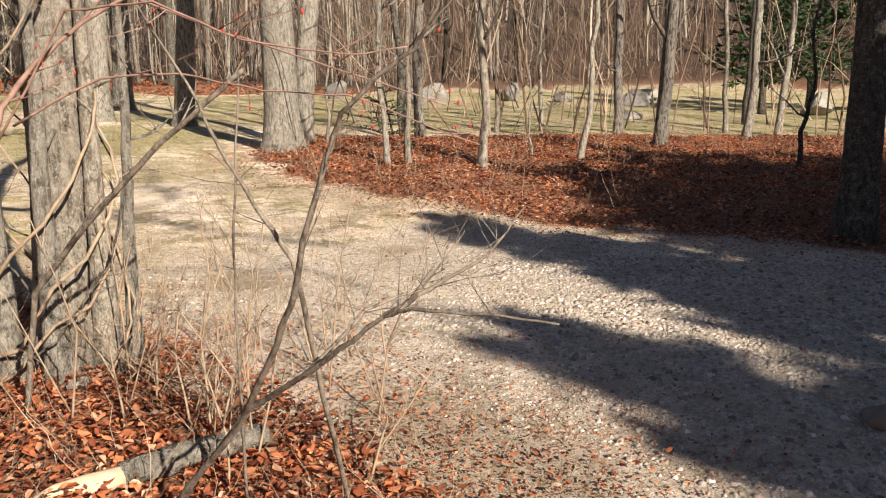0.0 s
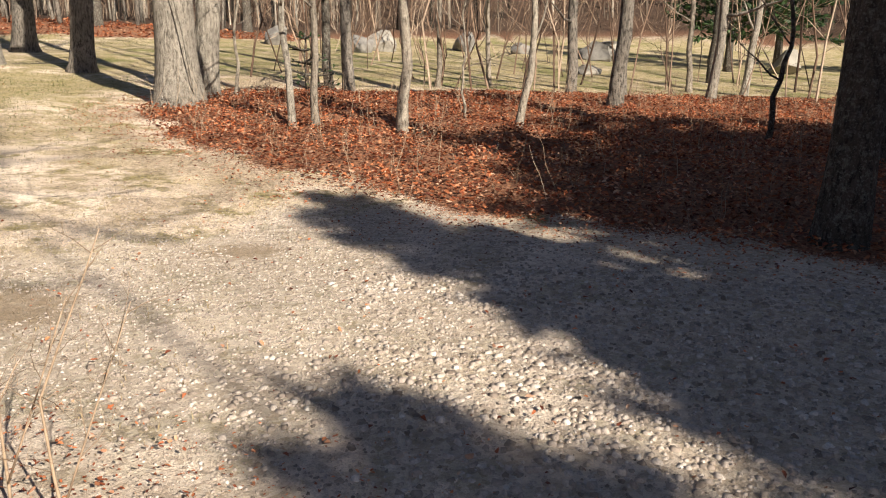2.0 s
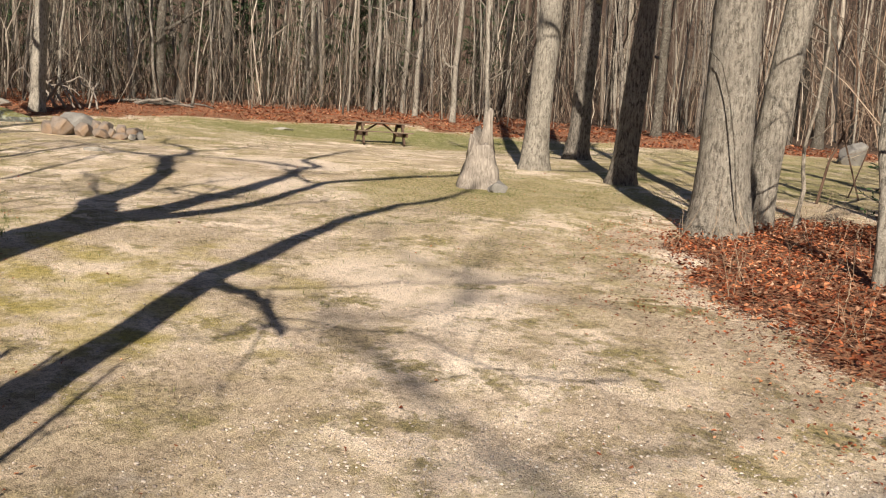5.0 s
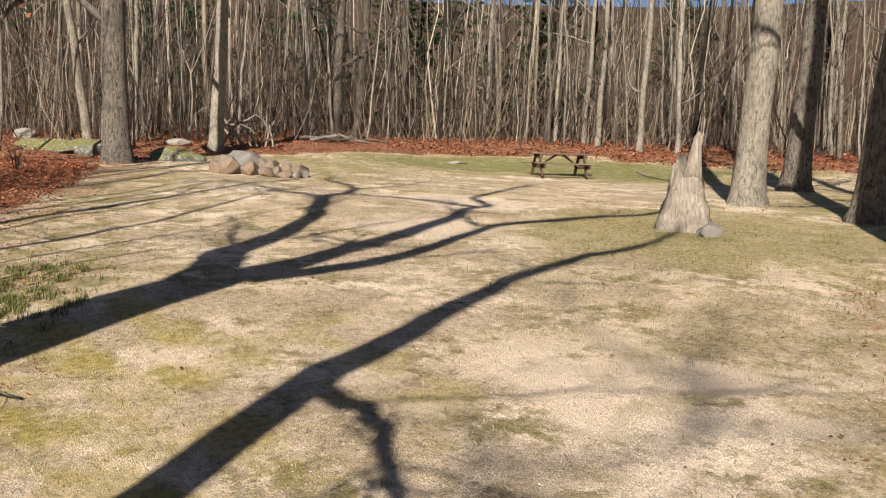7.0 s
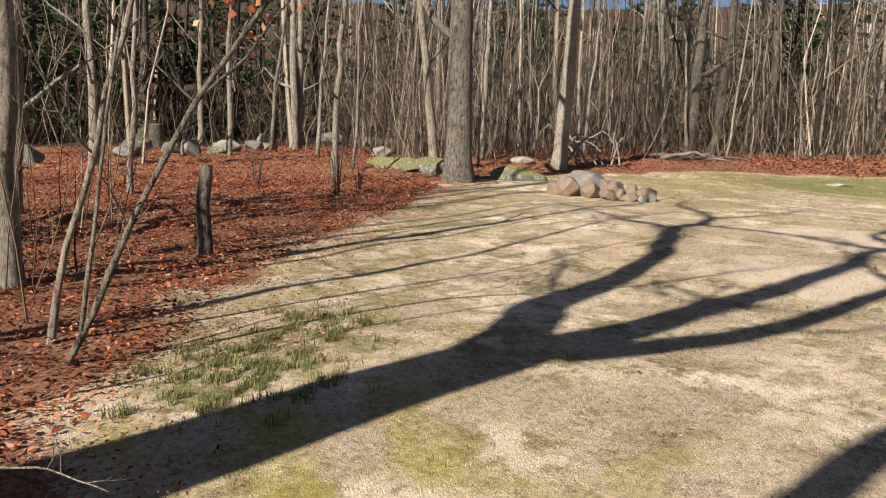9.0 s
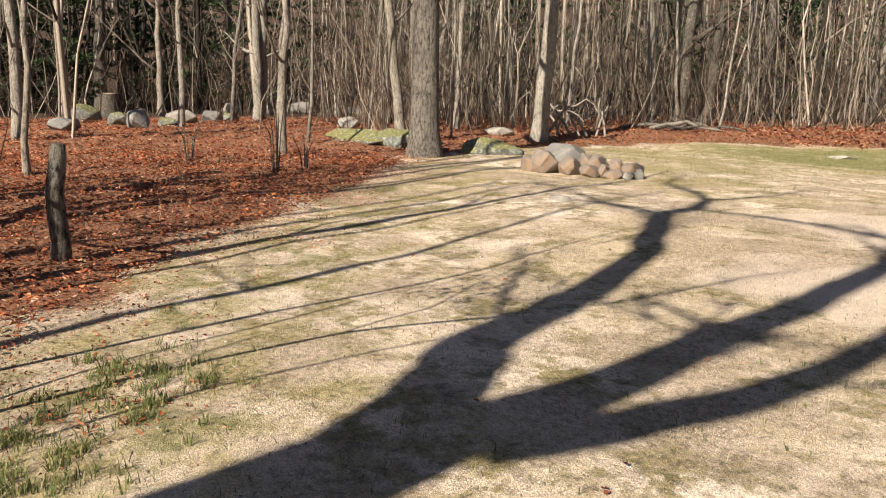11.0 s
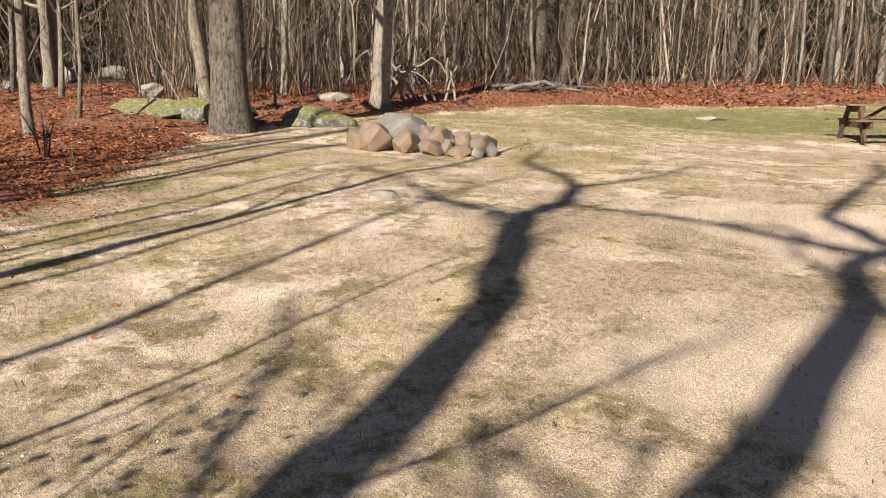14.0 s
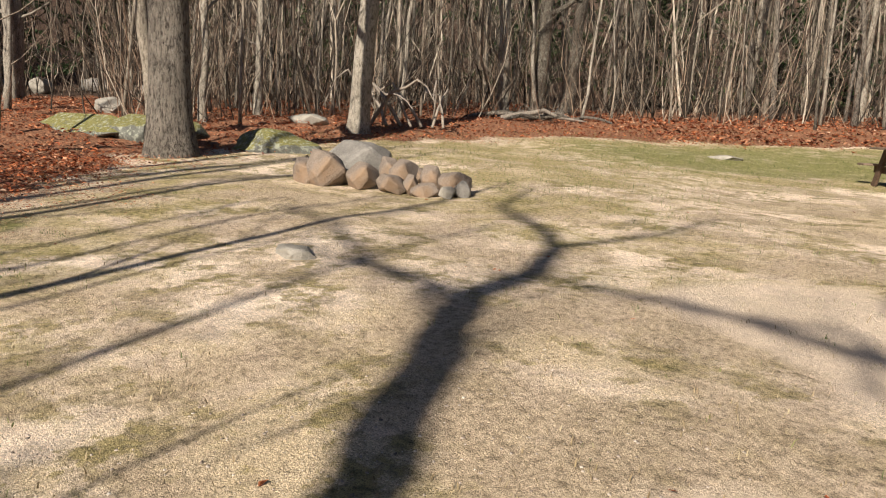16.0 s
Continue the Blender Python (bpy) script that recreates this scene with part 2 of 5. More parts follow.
class Geo:
    """Vertices and faces of one mesh in the making."""

    def __init__(self):
        self.v, self.f = [], []

    def tube(self, pts, radii, n=6, cap=True, rough=0.0, rng=None):
        pts = [Vector(p) for p in pts]
        start = len(self.v)
        side = Vector((1, 0, 0))
        for i, (p, r) in enumerate(zip(pts, radii)):
            way = pts[min(i + 1, len(pts) - 1)] - pts[max(i - 1, 0)]
            way = way.normalized() if way.length > 1e-6 else Vector((0, 0, 1))
            side = side - way * side.dot(way)
            side = side.normalized() if side.length > 1e-4 else way.orthogonal().normalized()
            up = way.cross(side)
            for k in range(n):
                a = 2 * math.pi * k / n
                rr = r * (1 + (rng.uniform(-rough, rough) if rough else 0))
                self.v.append(p + side * (rr * math.cos(a)) + up * (rr * math.sin(a)))
        for i in range(len(pts) - 1):
            for k in range(n):
                a, b = start + i * n + k, start + i * n + (k + 1) % n
                self.f.append((a, b, b + n, a + n))
        if cap:
            self.f.append(tuple(start + (len(pts) - 1) * n + k for k in range(n)))
            self.f.append(tuple(start + k for k in reversed(range(n))))

    def mesh(self, name, mat, flat=False):
        me = bpy.data.meshes.new(name)
        me.from_pydata([tuple(v) for v in self.v], [], self.f)
        if not flat:
            me.polygons.foreach_set("use_smooth", [True] * len(me.polygons))
        me.materials.append(mat)
        me.update()
        return me


def piece(name, geo, mat, parent=None, label="", flat=False):
    ob = new(name, geo.mesh(name, mat, flat))
    ob.parent = parent
    return tagged(ob, label)


def part(name, bm, mat, parent, label="", flat=False):
    me = bpy.data.meshes.new(name)
    bm.to_mesh(me)
    bm.free()
    if not flat:
        me.polygons.foreach_set("use_smooth", [True] * len(me.polygons))
    me.materials.append(mat)
    ob = new(name, me)
    ob.parent = parent
    return tagged(ob, label)


def empty(name, x, y, z=None, turn=0):
    ob = new(name)
    ob.empty_display_size = 0.2
    ob.matrix_world = pose(x, y, gz(x, y) if z is None else z, 0, 0, turn)
    return ob


def scatter_mesh(name, verts, faces, mat, flat=True):
    """One mesh from numpy arrays: verts (n, 3), faces (m, k)."""
    me = bpy.data.meshes.new(name)
    k = faces.shape[1]
    me.vertices.add(len(verts))
    me.vertices.foreach_set("co", verts.astype(np.float32).ravel())
    me.loops.add(faces.size)
    me.loops.foreach_set("vertex_index", faces.astype(np.int32).ravel())
    me.polygons.add(len(faces))
    me.polygons.foreach_set("loop_start", np.arange(0, faces.size, k, dtype=np.int32))
    me.polygons.foreach_set("loop_total", np.full(len(faces), k, np.int32))
    if not flat:
        me.polygons.foreach_set("use_smooth", np.ones(len(faces), bool))
    me.update(calc_edges=True)
    me.validate()
    me.materials.append(mat)
    return new(name, me)


# ---- ground ----


def axis(lo, hi, step, end):
    core = np.arange(lo, hi + step / 2, step)
    out, s = [], step
    v = 0.0
    while v < end:
        s *= 1.25
        v += s
        out.append(v)
    out = np.array(out)
    return np.concatenate([lo - out[::-1], core, hi + out])


def build_ground():
    xs, ys = axis(-32, 12, 0.16, 420), axis(-4, 34, 0.16, 420)
    gx, gy = np.meshgrid(xs, ys)
    d = field_distance(gx, gy)
    z = land(gx, gy, d)
    nx, ny = len(xs), len(ys)
    idx = np.arange(nx * ny).reshape(ny, nx)
    faces = np.stack([idx[:-1, :-1], idx[:-1, 1:], idx[1:, 1:], idx[1:, :-1]], -1).reshape(-1, 4)
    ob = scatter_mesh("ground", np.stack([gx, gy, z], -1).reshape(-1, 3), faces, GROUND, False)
    d = d + 0.35 * waves(gx, gy, 2.3, 8)
    leaf = smooth(0.35, -1.1, d)
    gravel = smooth(6.0, 3.0, np.hypot((gx - 2.2) * 0.9, gy - 5.0) + 0.6 * waves(gx, gy, 2, 9))
    grass = np.maximum.reduce([
        smooth(4.2, 1.5, np.hypot((gx + 7.2) * 0.9, (gy - 17.3) * 0.8) + 0.5 * waves(gx, gy, 2.0, 10)),
        smooth(2.5, 0.6, np.hypot((gx + 3.8) * 0.8, (gy - 13.0) * 0.6) + 0.5 * waves(gx, gy, 1.6, 11)) * 0.6,
        smooth(3.4, 0.3, np.abs(d - 0.7)) * smooth(-6.5, -8.5, gx) * smooth(19, 15, gy) * (0.65 + 0.3 * waves(gx, gy, 0.9, 19)),
        smooth(7.5, 2.5, np.abs(d - 2.2)) * smooth(14.5, 18, gy) * smooth(-9, -13, gx) * (0.8 + 0.3 * waves(gx, gy, 2.2, 28)),
        smooth(19.5, 22, gy + 0.5 * waves(gx, gy, 4, 12)) * smooth(-14, -8, gx) * 0.85,
    ])
    moss = smooth(2.6, 0.6, np.hypot((gx + 5.9) * 0.8, (gy - 8.4)) + 0.7 * waves(gx, gy, 1.3, 13)) * np.clip(0.75 + 0.5 * waves(gx, gy, 0.7, 29), 0, 1)
    lush = np.maximum.reduce([
        smooth(3.6, 1.2, np.abs(d - 2.6)) * smooth(20, 25, gy) * smooth(-12, -15, gx),
        smooth(1.1, 0.2, np.hypot(gx + 7.2, gy - 16.6)) * 0.8,
        smooth(19.5, 22, gy + 0.5 * waves(gx, gy, 4, 12)) * smooth(-12, -7, gx) * np.clip(0.45 + 0.5 * waves(gx, gy, 3, 14), 0, 1),
        smooth(1.0, 0.2, np.abs(d - 0.5)) * smooth(-6.5, -8.5, gx) * smooth(17, 13.5, gy) * np.clip(0.3 + 0.6 * waves(gx, gy, 0.8, 20), 0, 1)])
    earth = np.maximum(smooth(0.62, 0.3, np.hypot(gx + 1.62, gy - 6.5) + 0.1 * waves(gx, gy, 0.6, 21)), 0.9 * smooth(0.5, 0.2, np.hypot(gx + 0.41, (gy - 7.8) * 1.4) + 0.1 * waves(gx, gy, 0.6, 22)))
    earth = np.maximum(earth, 0.75 * smooth(1.7, 0.5, np.hypot(gx - 0.2, (gy - 3.1) * 0.9) + 0.4 * waves(gx, gy, 0.8, 31)))
    bare = np.maximum.reduce([smooth(1.25, 0.75, np.hypot((gx + 12.0) * 0.7, gy - 16.9) + 0.15 * waves(gx, gy, 1.2, 23)), smooth(1.4, 0.6, np.hypot(gx + 9.9, gy - 14.3) + 0.3 * waves(gx, gy, 1.2, 24)), 0.8 * smooth(1.3, 0.5, np.hypot(gx + 4.3, gy - 11.0) + 0.4 * waves(gx, gy, 1.1, 25))])
    # mask for the far woods' floor, darkened for shade among the trees
    thicket_shade = np.maximum(smooth(-5, -15, d), smooth(0.5, -3, d) * smooth(38, 42, gy)) * ~open_woods(gx, gy)
    for name, val in (("earth", earth), ("bare", bare), ("thicket_shade", thicket_shade), ("leaf", leaf), ("lush", lush * (1 - leaf)), ("gravel", gravel), ("grass", grass * (1 - leaf)), ("moss", moss * (1 - leaf))):
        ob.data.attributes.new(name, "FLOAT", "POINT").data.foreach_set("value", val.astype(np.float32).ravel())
    tagged(ob, "sandy campground clearing with thin grass, gravel and brown leaf litter", "ground", kind="structure")
    return ob


def ground_material():
    m, nt, b = material("sandy_ground", 0.95)

    def attr(name):
        a = nt.nodes.new("ShaderNodeAttribute")
        a.attribute_name = name
        return a.outputs["Fac"]

    def edge(mask, tex, lo=0.35, hi=0.65):
        return ramp(nt, calc(nt, "ADD", mask, calc(nt, "MULTIPLY", calc(nt, "SUBTRACT", tex, 0.5), 1.5)), [(lo, 0.0), (hi, 1.0)])

    broad, mid, fine, grit = noise_tex(nt, 0.5, 5, 0.6), noise_tex(nt, 3.0, 6, 0.65), noise_tex(nt, 22, 6, 0.7), noise_tex(nt, 110, 4, 0.7)
    speck0 = noise_tex(nt, 75, 5, 0.75)
    sand = ramp(nt, mid, [(0.3, (0.44, 0.355, 0.27)), (0.44, (0.7, 0.575, 0.45)), (0.58, (0.88, 0.745, 0.61))])
    straw = ramp(nt, speck0, [(0.34, (0.26, 0.205, 0.115)), (0.62, (0.66, 0.535, 0.35))])
    sand = mix(nt, ramp(nt, calc(nt, "ADD", broad, calc(nt, "MULTIPLY", calc(nt, "SUBTRACT", mid, 0.5), 0.8)), [(0.44, 0.0), (0.58, 0.85)]), sand, straw)
    speck = noise_tex(nt, 55, 5, 0.75)
    sand = mix(nt, ramp(nt, speck, [(0.56, 0.0), (0.64, 0.7)]), sand, (0.19, 0.14, 0.09))
    sand = mix(nt, ramp(nt, noise_tex(nt, 70, 3, 0.6), [(0.6, 0.0), (0.68, 0.6)]), sand, (0.74, 0.66, 0.56))
    mottle = noise_tex(nt, 1.9, 7, 0.7)
    sand = mix(nt, ramp(nt, calc(nt, "ADD", mottle, calc(nt, "MULTIPLY", calc(nt, "SUBTRACT", noise_tex(nt, 9, 6, 0.75), 0.5), 0.55)), [(0.5, 0.0), (0.59, 0.8)]), sand, ramp(nt, fine, [(0.35, (0.15, 0.122, 0.062)), (0.65, (0.4, 0.33, 0.2))]))
    tuft = calc(nt, "ADD", noise_tex(nt, 5.5, 7, 0.72), calc(nt, "MULTIPLY", calc(nt, "SUBTRACT", mottle, 0.5), 0.9))
    sand = mix(nt, ramp(nt, tuft, [(0.54, 0.0), (0.61, 0.85)]), sand, ramp(nt, fine, [(0.35, (0.1, 0.09, 0.035)), (0.65, (0.33, 0.27, 0.12))]))
    sand = mix(nt, ramp(nt, noise_tex(nt, 0.9, 6, 0.65), [(0.45, 0.0), (0.57, 0.75)]), sand, ramp(nt, fine, [(0.35, (0.24, 0.185, 0.125)), (0.65, (0.5, 0.4, 0.29))]))
    sand = mix(nt, 1.0, sand, ramp(nt, grit, [(0.34, 0.45), (0.54, 1.18)]), "MULTIPLY")
    sand = mix(nt, 1.0, sand, ramp(nt, fine, [(0.36, 0.8), (0.5, 1.08)]), "MULTIPLY")
    cell = nt.nodes.new("ShaderNodeTexVoronoi")
    cell.inputs["Scale"].default_value = 30
    nt.links.new(nt.nodes.new("ShaderNodeTexCoord").outputs["Object"], cell.inputs["Vector"])
    stones = ramp(nt, cell.outputs["Color"], [(0.2, (0.34, 0.285, 0.24)), (0.8, (0.68, 0.61, 0.53))])
    col = mix(nt, calc(nt, "MULTIPLY", edge(attr("gravel"), mid), 0.5), sand, stones)
    turf = ramp(nt, fine, [(0.36, (0.11, 0.1, 0.035)), (0.5, (0.29, 0.245, 0.1)), (0.64, (0.5, 0.41, 0.22))])
    col = mix(nt, calc(nt, "MULTIPLY", edge(attr("grass"), mid, 0.45, 0.95), 0.8), col, turf)
    lush = ramp(nt, fine, [(0.3, (0.07, 0.085, 0.02)), (0.52, (0.17, 0.18, 0.055)), (0.75, (0.34, 0.3, 0.14))])
    col = mix(nt, calc(nt, "MULTIPLY", edge(attr("lush"), mid, 0.4, 1.05), 0.8), col, lush)
    col = mix(nt, calc(nt, "MULTIPLY", edge(attr("moss"), mid, 0.35, 1.1), 0.8), col, ramp(nt, fine, [(0.35, (0.22, 0.185, 0.04)), (0.65, (0.5, 0.4, 0.125))]))
    duff = ramp(nt, fine, [(0.32, (0.06, 0.03, 0.02)), (0.48, (0.2, 0.092, 0.052)), (0.66, (0.38, 0.2, 0.11))])
    col = mix(nt, edge(attr("leaf"), noise_tex(nt, 34, 5, 0.75), 0.46, 0.54), col, duff)
    col = mix(nt, calc(nt, "MULTIPLY", edge(attr("bare"), mid, 0.3, 0.8), 0.75), col, ramp(nt, grit, [(0.3, (0.6, 0.49, 0.385)), (0.7, (0.8, 0.67, 0.54))]))
    col = mix(nt, calc(nt, "MULTIPLY", edge(attr("earth"), fine, 0.3, 1.0), 0.65), col, ramp(nt, grit, [(0.3, (0.13, 0.09, 0.045)), (0.7, (0.3, 0.215, 0.12))]))
    # brown humus, coloured darker still to stand for shade between the stems
    col = mix(nt, calc(nt, "MULTIPLY", attr("thicket_shade"), 0.9), col, ramp(nt, mid, [(0.3, (0.024, 0.017, 0.012)), (0.7, (0.07, 0.05, 0.036))]))
    nt.links.new(col, b.inputs["Base Color"])
    h = calc(nt, "ADD", calc(nt, "MULTIPLY", fine, 0.6), calc(nt, "MULTIPLY", grit, 0.5))
    bump(nt, b, h, 1.0, 0.028)
    return m


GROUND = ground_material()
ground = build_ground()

# ---- trees ----


def branch_line(rng, start, way, length, steps, bend=0.25, lift=0.1):
    pts, p, w = [Vector(start)], Vector(start), Vector(way).normalized()
    for _ in range(steps):
        w = (w + Vector((rng.uniform(-bend, bend), rng.uniform(-bend, bend), rng.uniform(-bend, bend) + lift))).normalized()
        p = p + w * (length / steps)
        pts.append(p.copy())
    return pts


def along(pts, k):
    k = k * (len(pts) - 1)
    i = min(int(k), len(pts) - 2)
    return pts[i].lerp(pts[i + 1], k - i), (pts[i + 1] - pts[i]).normalized()


def twigs_on(rng, geo, pts, r, length, count, sides=3, depth=1):
    for _ in range(count):
        k = rng.uniform(0.25, 1.0)
        p, w = along(pts, k)
        out = Vector((rng.uniform(-1, 1), rng.uniform(-1, 1), rng.uniform(-0.5, 0.9)))
        ln = length * rng.uniform(0.5, 1.2) * (1.15 - 0.5 * k)
        line = branch_line(rng, p, w * 0.6 + out, ln, 4 if ln > 0.6 else 3, 0.3, 0.06)
        geo.tube(line, [r * (1 - 0.85 * i / (len(line) - 1)) for i in range(len(line))], sides, False)
        if depth > 1:
            twigs_on(rng, geo, line, r * 0.5, ln * 0.5, 4, 3, depth - 1)


def trunk_line(rng, h, lean, wobble, steps):
    pts = []
    ox = oy = 0.0
    for i in range(steps + 1):
        k = i / steps
        if i > 0:
            ox += rng.uniform(-wobble, wobble)
            oy += rng.uniform(-wobble, wobble)
        pts.append(Vector((lean[0] * k * h + ox, lean[1] * k * h + oy, k * h - (0.15 if i == 0 else 0))))
    return pts


def trunk_radii(pts, r, h, flare):
    return [r * (1 - 0.72 * max(p.z, 0) / h) + r * flare * math.exp(-max(p.z, 0) / 0.28) for p in pts]


def tree(name, x, y, h, r, seed, label, bark=None, lean=(0, 0), limbs=7, first=0.3, flare=0.5, wobble=0.06, reach=0.28, twigs=10, group="", droop=0.25, sides=14):
    """A bare tree: trunk, main limbs and twigs."""
    rng = random.Random(seed)
    bark = bark or BARK_GREY
    base = empty(name, x, y)
    tagged(base, label, "tree", group)
    low = [0, 0.12, 0.3, 0.6]
    pts = trunk_line(rng, h, lean, wobble, 18)
    extra = [pts[0].lerp(pts[1], a / (h / 18)) for a in low[1:] if a < h / 18]
    pts = [pts[0]] + extra + pts[1:]
    g = Geo()
    g.tube(pts, trunk_radii(pts, r, h, flare), sides, True, 0.045, rng)
    piece("trunk", g, bark, base)
    fine = Geo()
    for i in range(limbs):
        k = first + (0.97 - first) * (i + rng.uniform(0, 0.7)) / limbs
        p, w = along(pts, k)
        a = rng.uniform(0, 2 * math.pi)
        ln = h * reach * rng.uniform(0.6, 1.15) * (1.1 - 0.6 * k)
        line = branch_line(rng, p, (math.cos(a), math.sin(a), rng.uniform(0.1, 0.9)), ln, 7, 0.22, 0.08)
        r0 = r * (1 - 0.72 * k) * rng.uniform(0.35, 0.55)
        g = Geo()
        g.tube(line, [r0 * (1 - 0.82 * j / 7) for j in range(8)], 7, True)
        piece("limb", g, bark, base)
        twigs_on(rng, fine, line, max(0.008, r0 * 0.3), ln * 0.4, twigs, 3, 2)
    tagged(piece("twig_spray", fine, TWIG_GREY, base), kind="stuff")
    return base


def sapling_geo(seed, h, r, count, low=0.12):
    rng = random.Random(seed)
    pts = trunk_line(rng, h, (rng.uniform(-0.1, 0.1), rng.uniform(-0.1, 0.1)), 0.09, 9)
    t, f = Geo(), Geo()
    t.tube(pts, trunk_radii(pts, r, h, 0.25), 6, True)
    for _ in range(count):
        k = rng.uniform(low, 0.95)
        p, w = along(pts, k)
        a = rng.uniform(0, 2 * math.pi)
        ln = h * 0.2 * rng.uniform(0.4, 1.1) * (1.1 - 0.6 * k)
        line = branch_line(rng, p, (math.cos(a), math.sin(a), rng.uniform(0.3, 1.4)), ln, 4, 0.28, 0.1)
        r0 = max(0.006, r * (1 - 0.7 * k) * 0.33)
        f.tube(line, [r0 * (1 - 0.8 * j / 4) for j in range(5)], 3, False)
        for _ in range(3):
            q, w = along(line, rng.uniform(0.2, 1))
            tw = branch_line(rng, q, w + Vector((rng.uniform(-1, 1), rng.uniform(-1, 1), rng.uniform(-0.4, 0.8))), ln * rng.uniform(0.2, 0.5), 2, 0.3, 0.05)
            f.tube(tw, [r0 * 0.45, r0 * 0.35, r0 * 0.12], 3, False)
    return t, f


def shaded_line(bx, by, shadow):
    """Points of a limb, in the upright plane through the tree's foot across the sun's way, from where its shadow lies on the ground; local to the foot."""
    out = []
    for sx, sy in shadow:
        l = (sx - bx) * DX + (sy - by) * DY
        out.append(Vector((sx - bx - l * DX, sy - by - l * DY, gz(sx, sy) - gz(bx, by) + l * TAN_EL)))
    return out


def densify(pts, n, rng, jitter):
    out = []
    for a, b in zip(pts, pts[1:]):
        for i in range(n):
            p = a.lerp(b, i / n)
            if out:
                p = p + Vector([rng.uniform(-jitter, jitter) for _ in range(3)])
            out.append(p)
    return out + [pts[-1]]


def spreading_tree(name, x, y, r, seed, label, trunk, limbs, bark, flare=0.5, sprays=9):
    """A tree whose limbs are known by the shadows that they throw: trunk and limbs are (end radius, shadow points)."""
    rng = random.Random(seed)
    base = empty(name, x, y)
    tagged(base, label, "tree")
    end_r, shadow = trunk
    pts = [Vector((0, 0, -0.15)), Vector((0, 0, 0.15)), Vector((0, 0, 0.5))] + shaded_line(x, y, shadow)
    pts = densify(pts, 3, rng, 0.015)
    n = len(pts)
    g = Geo()
    g.tube(pts, [r + (end_r - r) * i / (n - 1) + r * flare * math.exp(-max(p.z, 0) / 0.3) for i, p in enumerate(pts)], 14, True, 0.04, rng)
    piece("trunk", g, bark, base)
    fine = Geo()
    for r0, r1, shadow in limbs:
        line = densify(shaded_line(x, y, shadow), 4, rng, 0.03)
        m = len(line)
        g = Geo()
        g.tube(line, [r0 + (r1 - r0) * i / (m - 1) for i in range(m)], 9, True)
        piece("limb", g, bark, base)
        twigs_on(rng, fine, line, max(0.008, r1 * 0.5), 1.3, sprays, 3, 2)
    tagged(piece("twig_spray", fine, TWIG_GREY, base), kind="stuff")
    return base


# the two spreading trees beside the path, whose shadows lie across the clearing
spreading_tree("oak_tree", -4.7, 3.7, 0.58, 31, "large grey oak with forking limbs beside the path", (0.3, [(-6.0, 5.9), (-7.0, 7.9), (-8.1, 10.2)]), [
    (0.24, 0.09, [(-7.9, 9.8), (-8.6, 10.5), (-9.5, 11.1), (-10.2, 12.0), (-11.6, 13.6), (-12.9, 14.6), (-13.5, 15.1), (-14.1, 16.0), (-14.8, 16.7)]),
    (0.22, 0.1, [(-8.0, 10.1), (-8.4, 11.1), (-9.3, 13.0), (-10.4, 15.3), (-11.1, 16.2)]),
    (0.1, 0.05, [(-11.1, 16.2), (-11.2, 16.9), (-12.3, 17.5), (-13.8, 20.6), (-15.5, 23.0)]),
    (0.16, 0.05, [(-8.0, 10.6), (-8.1, 11.7), (-8.5, 13.0), (-9.5, 15.2), (-9.3, 16.5), (-9.0, 18.2), (-9.2, 20)]),
    (0.08, 0.03, [(-14.8, 16.7), (-15.6, 17.0), (-16.9, 17.4), (-18.0, 18.6)]),
    (0.06, 0.025, [(-14.8, 16.7), (-14.9, 18.0), (-15.4, 19.2)]),
    (0.06, 0.025, [(-13.4, 15.1), (-14.6, 14.8), (-16.2, 15.2), (-17.4, 15.0)]),
    (0.07, 0.025, [(-11.2, 16.6), (-12.6, 16.4), (-13.9, 15.9)]),
    (0.06, 0.02, [(-9.6, 15.0), (-10.3, 15.4), (-11.1, 16.2)]),
    (0.04, 0.015, [(-8.9, 10.8), (-9.8, 11.3), (-10.8, 11.8), (-11.5, 12.3), (-12.4, 12.6)]),
    (0.03, 0.012, [(-9.6, 12.4), (-10.26, 12.63), (-10.27, 13.0), (-10.35, 13.5), (-10.54, 14.57)]),
    (0.04, 0.015, [(-13.2, 14.8), (-13.9, 14.9), (-14.6, 14.74), (-15.3, 14.61), (-16.0, 14.9)]),
    (0.04, 0.015, [(-11.4, 16.45), (-12.1, 16.82), (-12.8, 16.26), (-13.5, 15.9)]),
], BARK_GREY)
spreading_tree("vine_clad_tree", -1.98, 4.15, 0.14, 37, "leaning trunk wrapped in bare woody vines", (0.14, [(-3.9, 7.0), (-4.6, 8.2), (-5.4, 9.55)]), [
    (0.14, 0.04, [(-5.4, 9.5), (-6.06, 11.0), (-6.66, 12.45), (-7.1, 14.3), (-7.1, 15.6), (-7.6, 17)]),
    (0.07, 0.03, [(-5.25, 9.4), (-4.66, 9.4), (-4.2, 9.1), (-3.9, 8.9)]),
    (0.013, 0.007, [(-4.9, 9.4), (-4.3, 10.6), (-3.2, 11.8), (-2.6, 13.2)]),
    (0.012, 0.006, [(-4.2, 9.1), (-3.2, 9.5), (-2.3, 9.3), (-1.6, 9.9)]),
    (0.02, 0.008, [(-6.7, 12.5), (-5.9, 13.2), (-5.3, 14.6)]),
], BARK_THIN)
